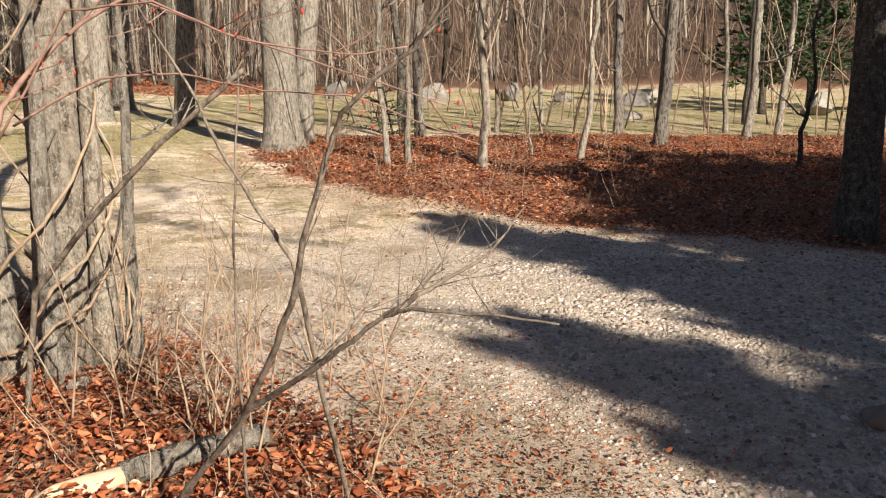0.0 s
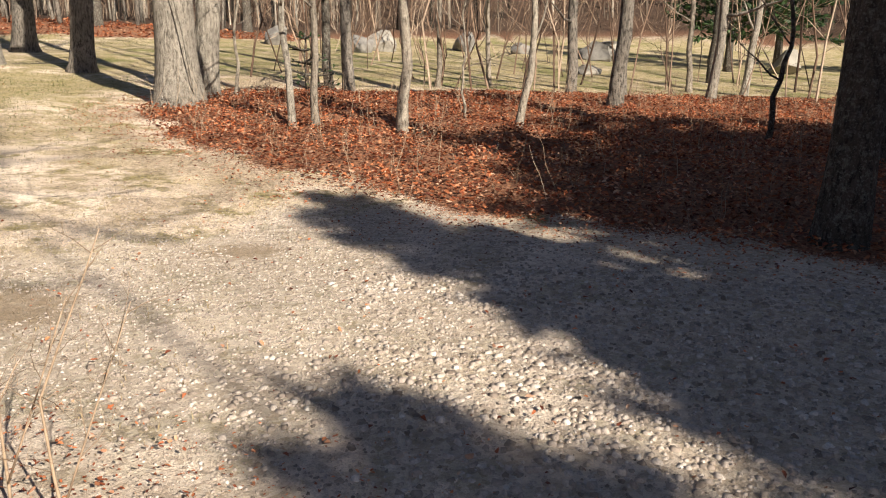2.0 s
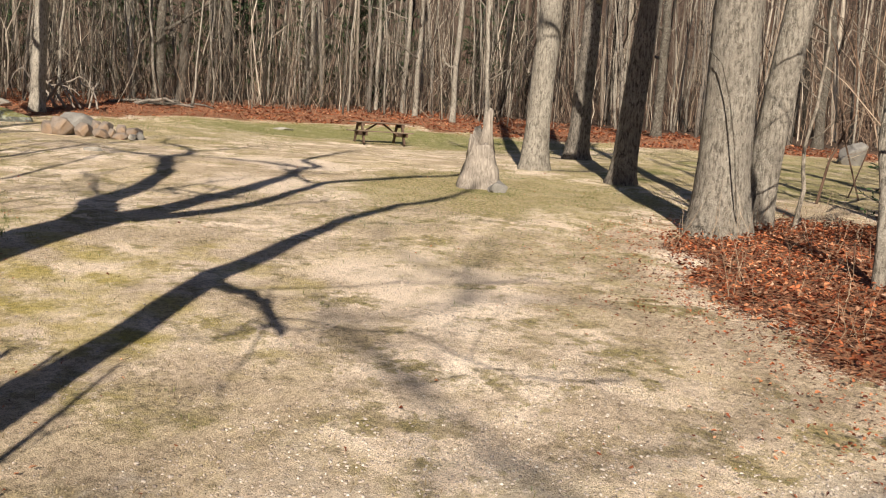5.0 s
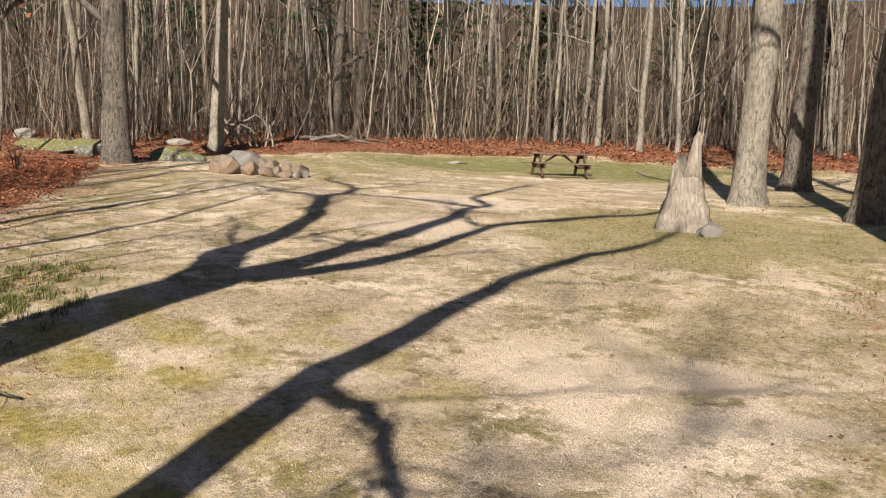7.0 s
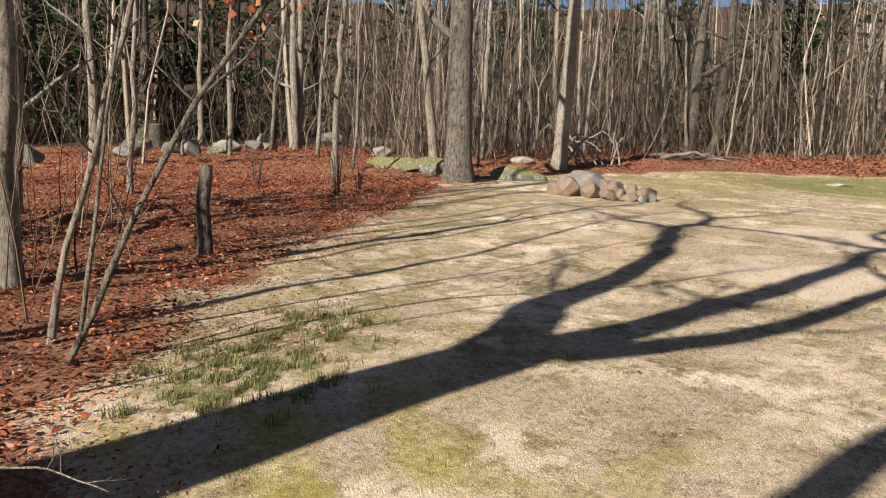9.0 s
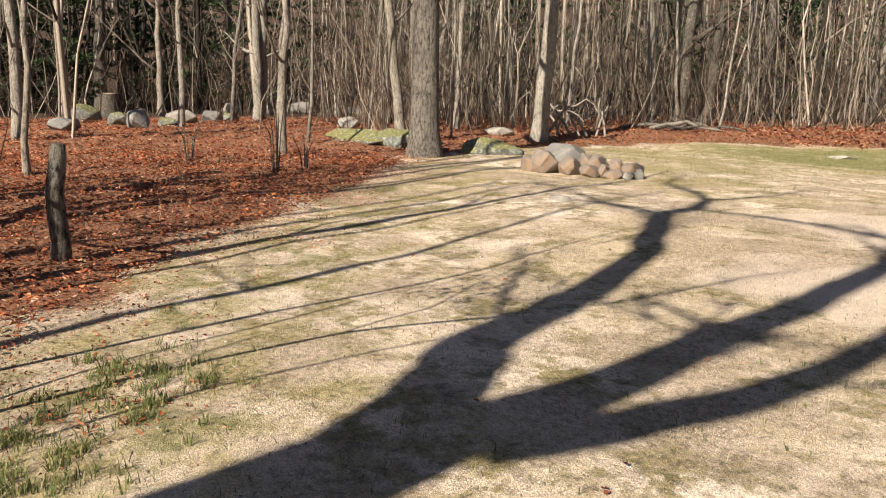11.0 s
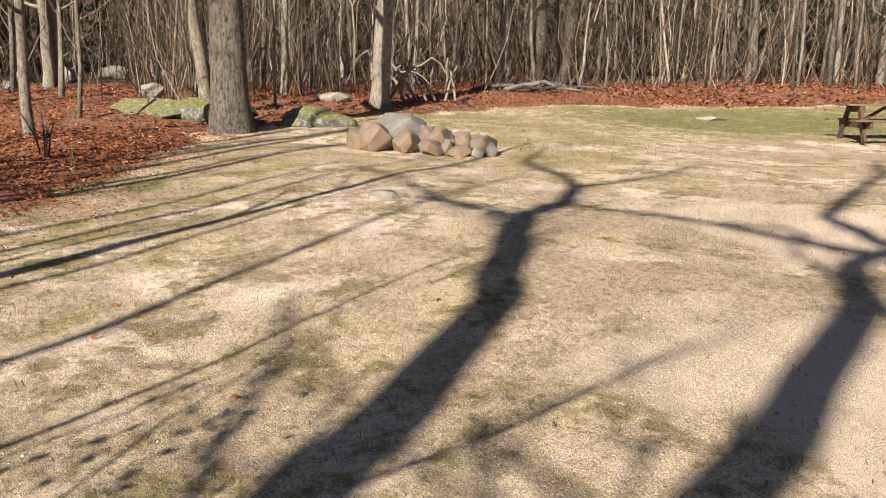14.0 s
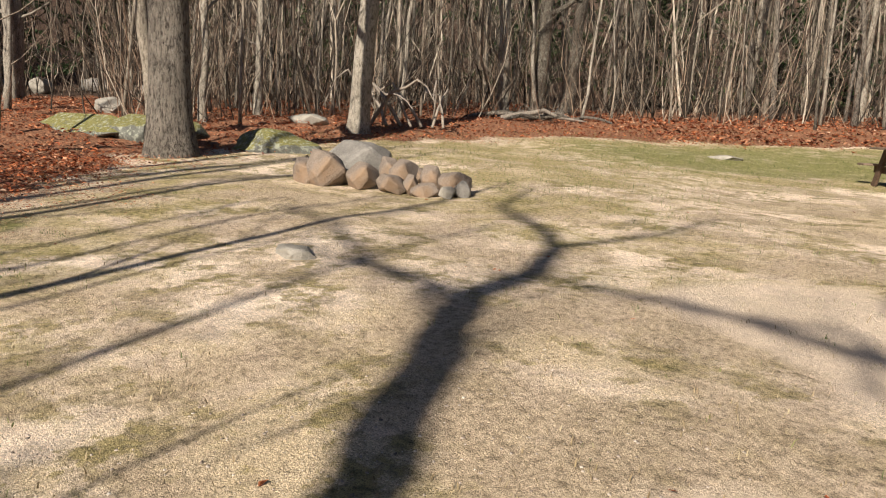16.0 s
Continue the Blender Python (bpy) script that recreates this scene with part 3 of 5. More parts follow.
# unseen tree added behind the walk's start to throw thin shadow lines
spreading_tree("bare_oak", 8.1, -6.5, 0.035, 39, "unseen slender bare oak with spreading limbs, added for its shadows", (0.012, [(-1.02, 6.74), (-1.5, 7.34), (-1.98, 7.89), (-2.58, 8.65), (-3.52, 10.45)]), [
    (0.034, 0.02, [(-3.5, 10.4), (-4.02, 11.34), (-4.4, 12.4), (-5.0, 13.4)]),
    (0.042, 0.025, [(-1.02, 8.04), (-1.58, 8.23), (-2.38, 8.62), (-3.33, 9.19), (-4.43, 9.81)]),
    (0.035, 0.022, [(-2.6, 8.7), (-4.03, 9.35), (-3.65, 9.85), (-3.42, 10.8), (-2.84, 11.36), (-2.06, 11.19)]),
    (0.035, 0.022, [(-3.5, 10.4), (-3.83, 11.48), (-4.12, 11.27), (-5.09, 11.72), (-5.87, 12.31), (-6.52, 13.26)]),
    (0.03, 0.014, [(-1.3, 7.1), (-1.53, 6.96), (-1.98, 6.99), (-2.68, 6.96), (-3.2, 6.89)]),
    (0.028, 0.012, [(-2.0, 7.9), (-1.2, 8.9), (-1.0, 9.8), (-0.6, 10.4)]),
], BARK_GREY, 0.5, 2)
rows_of_slender = [(-8.8, 4.6, 0.05, 41), (-9.9, 5.0, 0.06, 42), (-7.6, 4.9, 0.05, 43), (-9.0, 3.0, 0.08, 44), (-11.5, 4.2, 0.09, 45), (-6.6, 3.2, 0.06, 46)]
for x, y, r, s in rows_of_slender:
    tree("slender_tree", x, y, 9.5, r, s, "slender bare young tree in leaf litter", BARK_THIN, limbs=6, twigs=5, sides=9, group="slender trees at the clearing's edge")

# named trees round the clearing
tree("twin_oak", -3.05, 15.75, 17, 0.34, 51, "thick pale grey oak, one of a pair growing together", BARK_PALE, (0.0, 0.03), 9, 0.35, 0.42, 0.04)
tree("twin_oak", -2.9, 16.8, 16, 0.22, 52, "pale slimmer oak leaning from the foot of a thicker one", BARK_PALE, (0.06, 0.05), 8, 0.35, 0.3, 0.04)
tree("oak_tree", -6.46, 20.6, 16, 0.25, 53, "tall oak with grey-brown furrowed bark", BARK_GREY, (0.05, 0.03), 8, 0.35, 0.4, 0.04)
tree("oak_tree", -9.9, 25.6, 16, 0.29, 54, "tall grey oak with a swollen foot", BARK_GREY, (0.0, 0.02), 8, 0.3, 0.5, 0.08)
tree("oak_tree", -8.84, 21.3, 17, 0.29, 55, "straight pale grey oak with patchy bark", BARK_PALE, (0.03, 0.02), 8, 0.35, 0.35, 0.03)
tree("oak_tree", -26.1, 19.35, 16, 0.23, 56, "straight pale tan tree at the woods' edge", BARK_PALE, (0.01, 0.04), 8, 0.4, 0.3, 0.03)
tree("oak_tree", -22.25, 14.75, 18, 0.33, 57, "thick dark grey oak with deeply furrowed bark", BARK_GREY, (-0.01, -0.02), 9, 0.3, 0.36, 0.03)
tree("oak_tree", 4.15, 8.1, 15, 0.185, 58, "dark lichen-spotted oak in shaded leaf litter", BARK_DARK, (0.045, 0.06), 8, 0.3, 0.28, 0.03)
tree("oak_tree", 6.6, 11.2, 16, 0.33, 59, "thick dark lichen-spotted oak in leaf litter", BARK_DARK, (0.03, 0.06), 8, 0.3, 0.35, 0.03)
tree("birch_tree", -24.6, 14.9, 11, 0.13, 60, "slim grey tree leaning over a mossy boulder", BARK_THIN, (-0.12, -0.12), 6, 0.35, 0.3, 0.05)
# slim trees in the leaf litter near the twin oaks
for x, y, h, r, s, lean, bark in [
    (4.6, 17.3, 12, 0.14, 61, (0.06, 0.02), BARK_GREY), (2.3, 13.8, 7, 0.055, 62, (0.08, 0.05), BARK_THIN), (0.64, 13.0, 8, 0.075, 63, (0.03, 0.0), BARK_THIN),
    (-0.91, 13.6, 8, 0.05, 64, (-0.05, 0.02), BARK_PALE), (-0.55, 13.3, 8, 0.05, 65, (-0.02, 0), BARK_THIN), (-0.5, 19.2, 11, 0.12, 66, (0.02, 0), BARK_GREY),
    (-0.85, 19.0, 10, 0.09, 67, (-0.09, 0), BARK_DARK), (-2.4, 17.0, 5, 0.03, 68, (0.0, 0.02), BARK_THIN), (4.4, 20.6, 11, 0.12, 69, (0, 0), BARK_GREY),
    (9.6, 23.5, 11, 0.1, 70, (0.02, 0), BARK_PALE), (8.3, 24.0, 10, 0.08, 71, (0.01, 0), BARK_THIN), (10.2, 27.5, 12, 0.14, 72, (0, 0), BARK_DARK), (5.6, 20.9, 12, 0.16, 73, (0.03, 0), BARK_GREY),
    (5.6, 12.9, 4, 0.04, 74, (0.1, 0.0), BARK_DARK), (1.6, 14.6, 3.5, 0.02, 75, (0, 0), BARK_THIN), (2.7, 22.2, 8, 0.06, 76, (0, 0), BARK_THIN), (1.4, 21.6, 8, 0.06, 77, (0.05, 0), BARK_THIN),
    (7.4, 20.0, 11, 0.11, 78, (0.04, 0), BARK_PALE), (12.5, 20, 12, 0.15, 79, (0, 0), BARK_GREY), (11, 16, 11, 0.12, 80, (0, 0), BARK_DARK),
]:
    tree("slim_tree", x, y, h, r, s, "slim bare tree rising from red-brown leaf litter", bark, lean, 6, 0.25, 0.3, 0.06, 0.25, 6, "slim trees in the leaf litter", sides=10)
# slim trees in the woods beyond the mossy boulders
for x, y, h, r, s, lean, bark in [
    (-10.75, 6.8, 9, 0.1, 91, (0.0, 0.02), BARK_PALE), (-9.1, 7.3, 6, 0.024, 92, (0.1, 0.16), BARK_THIN), (-25.5, 6.2, 11, 0.13, 93, (-0.03, 0.0), BARK_PALE), (-21.2, 11.5, 9, 0.08, 94, (0.02, 0.02), BARK_THIN),
    (-31, 9.8, 10, 0.1, 95, (-0.02, 0.03), BARK_PALE), (-36, 12.6, 12, 0.18, 96, (-0.1, 0.0), BARK_PALE), (-36.5, 12.8, 12, 0.16, 97, (0.02, 0.0), BARK_PALE), (-41, 9.2, 12, 0.14, 98, (0, 0), BARK_THIN),
    (-44, 6.8, 14, 0.3, 99, (0, 0), BARK_DARK), (-24, 4.4, 10, 0.1, 100, (0, 0), BARK_PALE), (-27.5, 16.3, 10, 0.09, 101, (0, 0), BARK_PALE), (-29, 17.9, 10, 0.1, 102, (0.03, 0), BARK_PALE),
    (-14, 5.2, 9, 0.08, 103, (0.03, 0), BARK_PALE), (-13, 3.4, 9, 0.1, 104, (0.0, 0), BARK_PALE), (-18, 7.4, 9, 0.05, 105, (0.05, 0), BARK_THIN),
]:
    tree("slim_tree", x, y, h, r, s, "slim pale tree among leaf litter and boulders", bark, lean, 6, 0.25, 0.3, 0.06, 0.25, 6, "slim trees by the stone row", sides=10)

# ---- saplings and far woods ----
VARIANTS = [sapling_geo(200 + i, 7.0 + 0.7 * (i % 7), (0.03, 0.045, 0.025, 0.06, 0.035, 0.05, 0.09, 0.03, 0.07, 0.04)[i], 11 + i % 4) for i in range(10)]
MATS = [BARK_THIN, BARK_PALE, BARK_PALE, BARK_GREY, BARK_THIN, BARK_PALE, BARK_GREY, BARK_THIN, BARK_PALE, BARK_DARK]


def first_sapling(i):
    base = empty("sapling", 0, 0, 0)
    t, f = VARIANTS[i]
    piece("trunk", t, MATS[i], base)
    tagged(piece("twig_spray", f, TWIG_GREY, base), kind="stuff")
    return tagged(base, "thin straight bare sapling at the woods' edge", "tree", "saplings at the woods' edge")


rs = np.random.RandomState(5)
spots = []
while len(spots) < 200:
    x, y = rs.uniform(-44, 4), rs.uniform(4, 52)
    d = float(field_distance(x, y))
    if -13 < d < -2.6 and (x < -14 or y > 34) and (not open_woods(x, y) or rs.rand() < 0.06) and all((x - a) ** 2 + (y - b) ** 2 > 0.2 for a, b in spots):
        spots.append((x, y))
saplings = [None] * 10
for n, (x, y) in enumerate(spots):
    i = n % 10
    m = pose(x, y, gz(x, y), 0, 0, rs.uniform(0, 360))
    if saplings[i] is None:
        saplings[i] = first_sapling(i)
        saplings[i].matrix_basis = m
    else:
        copy_thing(saplings[i], m)


def far_woods(name, count, zone, seed, mat):
    """Trunks and twigs too many to count, all in one mesh."""
    r = np.random.RandomState(seed)
    vs, fs, off = [], [], 0
    arr = []
    for t, f in VARIANTS:
        n = len(t.v)
        v = np.array([tuple(p) for p in t.v + f.v])
        faces = [q for q in t.f if len(q) == 4] + [tuple(i + n for i in q) for q in f.f if len(q) == 4]
        arr.append((v, np.array(faces)))
    made = 0
    while made < count:
        x, y = zone(r)
        if field_distance(x, y) > -7 or open_woods(x, y):
            continue
        v, f = arr[r.randint(10)]
        a, s = r.uniform(0, 6.28), r.uniform(0.8, 1.6)
        c, sn = np.cos(a), np.sin(a)
        w = np.stack([(v[:, 0] * c - v[:, 1] * sn) * s + x, (v[:, 0] * sn + v[:, 1] * c) * s + y, v[:, 2] * s * 1.15 + gz(x, y)], -1)
        vs.append(w)
        fs.append(f + off)
        off += len(v)
        made += 1
    ob = scatter_mesh(name, np.concatenate(vs), np.concatenate(fs), mat, False)
    return tagged(ob, "dense leafless woodland of thin grey-brown trunks and twigs", "woods", kind="stuff")


def ring_zone(lo, hi, a0, a1):
    def pick(r):
        a, d = radians(r.uniform(a0, a1)), r.uniform(lo, hi)
        return -8 - math.sin(a) * d, 14 + math.cos(a) * d
    return pick


far_woods("woods", 90, ring_zone(20, 60, 15, 115), 301, WOODS)
far_woods("woods", 50, ring_zone(36, 80, -60, 20), 302, WOODS)
far_woods("woods", 40, ring_zone(16, 45, 110, 200), 303, WOODS)


def pole_woods(count, zone, seed, mat, hlo, hhi, rlo, rhi, bend, edge, forks, label, name="woods", seg=6, spread=0.8, low=1):
    """Many thin bent stems with a few rising side shoots each, three-sided, all in one mesh."""
    r = np.random.RandomState(seed)
    xy = np.array([zone(r) for _ in range(count * 3)])
    d = field_distance(xy[:, 0], xy[:, 1])
    keep = d < edge
    if name == "woods" or name == "brush":
        keep &= ~open_woods(xy[:, 0], xy[:, 1]) | (r.rand(len(xy)) < 0.03)
    xy = xy[keep][:count]
    n = len(xy)
    k = np.linspace(0, 1, seg + 1)[None, :]
    h, rad = r.uniform(hlo, hhi, n)[:, None], r.uniform(rlo, rhi, n)[:, None]
    lx, ly = r.uniform(-bend, bend, (n, 1)), r.uniform(-bend, bend, (n, 1))
    px = xy[:, :1] + lx * h * k + np.cumsum(r.uniform(-bend, bend, (n, seg + 1)), 1) * h * 0.2 * (k > 0)
    py = xy[:, 1:] + ly * h * k + np.cumsum(r.uniform(-bend, bend, (n, seg + 1)), 1) * h * 0.2 * (k > 0)
    pz = land(xy[:, 0], xy[:, 1])[:, None] - 0.05 + h * k
    lines, radii = [np.stack([px, py, pz], -1)], [rad * (1 - 0.8 * k)]
    for _ in range(forks):
        i = r.randint(low, seg - 1, n)
        p0 = lines[0][np.arange(n), i]
        a, ln = r.uniform(0, 6.28, n), h[:, 0] * r.uniform(0.15, 0.44, n) * spread
        kk = np.repeat(np.linspace(0, 1, seg + 1)[None, :], n, 0)
        wob = np.cumsum(r.uniform(-0.12, 0.12, (n, seg + 1, 3)), 1) * (kk > 0)[..., None] * ln[:, None, None] * 0.5
        out = np.stack([np.cos(a)[:, None] * kk * spread, np.sin(a)[:, None] * kk * spread, kk * r.uniform(1.1 - spread, 1.1, (n, 1))], -1) * ln[:, None, None]
        lines.append(p0[:, None, :] + out + wob)
        radii.append(radii[0][np.arange(n), i][:, None] * 0.55 * (1 - 0.85 * kk))
    p, rr = np.concatenate(lines), np.concatenate(radii)
    m = len(p)
    v = np.empty((m, seg + 1, 3, 3))
    for c in range(3):
        ang = 2.094 * c
        v[:, :, c, 0], v[:, :, c, 1], v[:, :, c, 2] = p[..., 0] + rr * math.cos(ang), p[..., 1] + rr * math.sin(ang), p[..., 2]
    base = []
    for s in range(seg):
        for c in range(3):
            c2 = (c + 1) % 3
            base.append((s * 3 + c, s * 3 + c2, s * 3 + 3 + c2, s * 3 + 3 + c))
    f = (np.array(base)[None] + (np.arange(m) * (seg + 1) * 3)[:, None, None]).reshape(-1, 4)
    return tagged(scatter_mesh(name, v.reshape(-1, 3), f, mat, False), label, "woods" if name == "woods" else "brush", kind="stuff")


def box_zone(x0, x1, y0, y1):
    return lambda r: (r.uniform(x0, x1), r.uniform(y0, y1))


THICKET = "leafless woodland of thin grey-brown stems"
pole_woods(620, ring_zone(18, 54, 15, 120), 311, WOODS, 4, 13, 0.012, 0.05, 0.2, -4, 4, THICKET)
pole_woods(700, ring_zone(30, 95, -65, 15), 312, WOODS, 4, 12, 0.015, 0.05, 0.13, -3, 4, THICKET)
pole_woods(46, box_zone(13, 48, 4, 30), 320, WOODS, 11, 16, 0.1, 0.2, 0.05, 20, 4, "tall bare trees beside the lawn")
pole_woods(150, ring_zone(16, 60, 15, 120), 313, WOODS, 12, 18, 0.06, 0.17, 0.06, -6, 5, "taller grey-brown forest trunks deep in the woods")
pole_woods(260, ring_zone(34, 100, -70, 15), 314, WOODS, 12, 18, 0.09, 0.2, 0.05, -3, 4, "taller grey-brown forest trunks beyond the lawn")
pole_woods(1000, ring_zone(16, 44, 15, 120), 321, BRUSH, 2.0, 6.0, 0.006, 0.013, 0.4, -3.5, 7, "fine bare twigs filling the woods", "woods", 4, 1.25, 0)
pole_woods(650, ring_zone(14, 34, 25, 110), 322, WOODS, 2.0, 6.0, 0.009, 0.022, 0.5, -3.2, 6, "tangled bare saplings and vines in the woods", "woods", 4, 1.2, 1)
pole_woods(800, ring_zone(14, 40, 15, 130), 315, BRUSH, 0.6, 2.6, 0.004, 0.011, 0.35, -2.6, 4, "tangled brown brush under the trees", "brush", 4)
pole_woods(650, ring_zone(28, 60, -50, 15), 316, BRUSH, 0.8, 3.0, 0.006, 0.016, 0.3, -1, 4, "tangled brown brush beyond the lawn", "brush", 4)
pole_woods(700, ring_zone(30, 64, -55, 12), 323, BRUSH, 2.5, 8.0, 0.014, 0.034, 0.4, -0.6, 6, "tall twiggy brown brush beyond the lawn", "brush", 4, 1.2, 0)
pole_woods(90, box_zone(-3, 14, 19, 33), 324, BRUSH, 2.5, 8.0, 0.012, 0.04, 0.25, 20, 7, "thin bare young trees scattered over the lawn", "lawn_trees", 5, 1.1, 1)
# never in view: these stems are added to cut skylight from the horizon
pole_woods(420, ring_zone(26, 60, 120, 195), 325, WOODS, 10, 16, 0.08, 0.2, 0.08, -6, 4, "unseen bare trees added behind the clearing to block low sky", "woods", 5)


pole_woods(420, box_zone(-4, 1.3, 1.4, 6), 326, TAN_TWIG, 0.1, 0.5, 0.0015, 0.004, 0.8, -0.1, 4, "dry tan twigs lying among the leaves", "undergrowth", 4, 1.2, 0)
pole_woods(1300, box_zone(-3.5, 14, 8, 21), 317, TAN_TWIG, 0.2, 0.85, 0.0025, 0.005, 0.35, -0.3, 4, "low brown twiggy undergrowth in the leaf litter", "undergrowth", 4)
pole_woods(240, box_zone(-20, -6, 2, 13), 318, BRUSH, 0.2, 0.9, 0.002, 0.005, 0.35, -0.6, 4, "low brown twiggy undergrowth in the leaf litter", "undergrowth", 4)
pole_woods(70, box_zone(-16, -9.5, 3, 7.5), 319, BRUSH, 1.0, 2.6, 0.006, 0.014, 0.2, -0.6, 4, "spindly bare shrubs at the clearing's edge", "undergrowth", 4)

# ---- conifers ----


def conifer(name, x, y, h, spread, seed, label, start=0.15, tiers=26):
    rng = random.Random(seed)
    base = empty(name, x, y)
    tagged(base, label, "tree")
    g = Geo()
    pts = trunk_line(rng, h, (0, 0), 0.02, 12)
    g.tube(pts, trunk_radii(pts, max(0.02, h * 0.017), h, 0.4), 10)
    piece("trunk", g, BARK_DARK, base)
    boughs, verts, faces = Geo(), [], []
    for i in range(tiers):
        k = start + (0.98 - start) * i / tiers
        for _ in range(6):
            a = rng.uniform(0, 6.28)
            ln = spread * (1.05 - k) ** 0.8 * rng.uniform(0.7, 1.1) + 0.15
            p, _w = along(pts, k)
            line = branch_line(rng, p, (math.cos(a), math.sin(a), rng.uniform(-0.15, 0.25)), ln, 5, 0.12, 0.02)
            boughs.tube(line, [0.03 * (1 - 0.8 * j / 5) for j in range(6)], 3, False)
            for _ in range(int((8 + ln * 15) * (1 if h > 4 else 0.5))):
                q, w = along(line, rng.uniform(0.15, 1))
                tip = (w + Vector((rng.uniform(-1, 1), rng.uniform(-1, 1), rng.uniform(-0.5, 0.6)))).normalized()
                sd = tip.cross(Vector((rng.uniform(-1, 1), rng.uniform(-1, 1), rng.uniform(-1, 1)))).normalized()
                l2, w2, n = rng.uniform(0.2, 0.42) * min(1, h / 4), rng.uniform(0.035, 0.075) * min(1, h / 4), len(verts)
                verts += [q - sd * w2 * 0.3, q + tip * l2 * 0.6 + sd * w2, q + tip * l2, q + tip * l2 * 0.6 - sd * w2]
                faces.append((n, n + 1, n + 2, n + 3))
    tagged(piece("bough_frame", boughs, BARK_DARK, base), kind="stuff")
    g = Geo()
    g.v, g.f = verts, faces
    tagged(piece("needle_foliage", g, NEEDLE, base, flat=True), kind="stuff")
    return base


# unseen high-crowned pines, added to shade the drive: where the crown's shade falls, and its breadth
for i, (sx, sy, sp) in enumerate([(0.6, 8.7, 2.0), (2.2, 8.9, 2.8), (4.2, 9.6, 3.6), (3.6, 12.0, 3.2), (6.4, 11.2, 3.6), (7.2, 8.4, 3.6), (9.6, 12.0, 3.8), (0.6, 4.7, 1.0), (2.6, 3.4, 2.0), (5.0, 6.6, 3.0), (5.0, 3.8, 2.6), (12.0, 9.5, 3.8), (3.2, 10.6, 2.8), (8.0, 5.8, 3.2), (5.4, 8.6, 3.2), (9.0, 9.6, 3.4), (6.0, 9.8, 3.4), (4.9, 11.4, 3.2), (8.2, 12.6, 3.4), (3.4, 7.3, 2.0), (6.8, 6.8, 3.0), (1.9, 2.9, 2.0), (3.3, 4.8, 2.0), (1.5, 4.2, 1.3), (1.7, 7.5, 1.8), (2.9, 6.5, 2.0), (2.4, 4.6, 1.7), (3.5, 5.7, 2.0), (2.0, 12.6, 3.0), (3.2, 14.6, 3.4), (5.0, 15.4, 3.8), (6.8, 15.4, 3.8), (4.4, 13.2, 3.4), (5.9, 13.6, 3.8), (8.2, 14.8, 3.8), (3.0, 9.9, 3.0), (7.4, 13.0, 3.8), (0.3, 9.1, 1.5), (4.2, 11.6, 3.4), (5.4, 12.3, 3.6), (2.3, 10.4, 2.2), (3.4, 8.9, 2.4), (6.4, 9.4, 3.2)]):
    h = 8.8 + 0.5 * (i % 3)
    away = 0.93 * h / TAN_EL
    conifer("pine_tree", sx - DX * away, sy - DY * away, h, sp, 401 + i, "unseen tall green pine with a high crown, added to shade the drive", 0.62, 12)
for x, y, h, sp, s in [(13.2, 34, 9, 2.6, 411), (16.5, 37, 10, 2.8, 412), (22, 36, 9, 3, 413)]:
    conifer("pine_tree", x, y, h, sp, s, "dark green pine beyond the lawn")
conifer("young_pine", -1.25, 18.0, 1.3, 0.6, 431, "small young pine among slim bare trees", 0.1, 5)

# ---- stones ----


def rock_mesh(name, size, seed, mat, chunk=0.25, sub=3, boxy=3.4):
    bm = bmesh.new()
    bmesh.ops.create_icosphere(bm, subdivisions=sub, radius=1.0)
    off = Vector((seed * 3.7, seed * 1.3, seed * 2.1))
    rng = random.Random(seed)
    planes = [(Vector((rng.uniform(-1, 1), rng.uniform(-1, 1), rng.uniform(-0.4, 1))).normalized(), rng.uniform(0.55, 0.9)) for _ in range(12)]
    for v in bm.verts:
        p = v.co / (abs(v.co.x) ** boxy + abs(v.co.y) ** boxy + abs(v.co.z) ** boxy) ** (1 / boxy)
        for nrm, dist in planes:
            over = p.dot(nrm) - dist
            if over > 0:
                p -= nrm * over
        p *= 1 + chunk * 0.6 * noise.noise(p * 0.9 + off) + 0.12 * chunk * noise.noise(p * 4 + off)
        v.co = Vector((p.x * size[0], p.y * size[1], p.z * size[2]))
    me = bpy.data.meshes.new(name)
    bm.to_mesh(me)
    bm.free()
    me.polygons.foreach_set("use_smooth", [True] * len(me.polygons))
    me.set_sharp_from_angle(angle=radians(24))
    me.materials.append(mat)
    return me


def rock(name, x, y, size, seed, mat, label, turn=0, sink=0.25, group="", lift=0.0, tilt=0, category="stone", chunk=0.38, boxy=3.4):
    """size: half lengths."""
    ob = new(name, rock_mesh(name, size, seed, mat, chunk, 4, boxy))
    ob.matrix_world = pose(x, y, gz(x, y) + size[2] * (1 - 2 * sink) + lift, tilt, 0, turn)
    return tagged(ob, label, category, group)


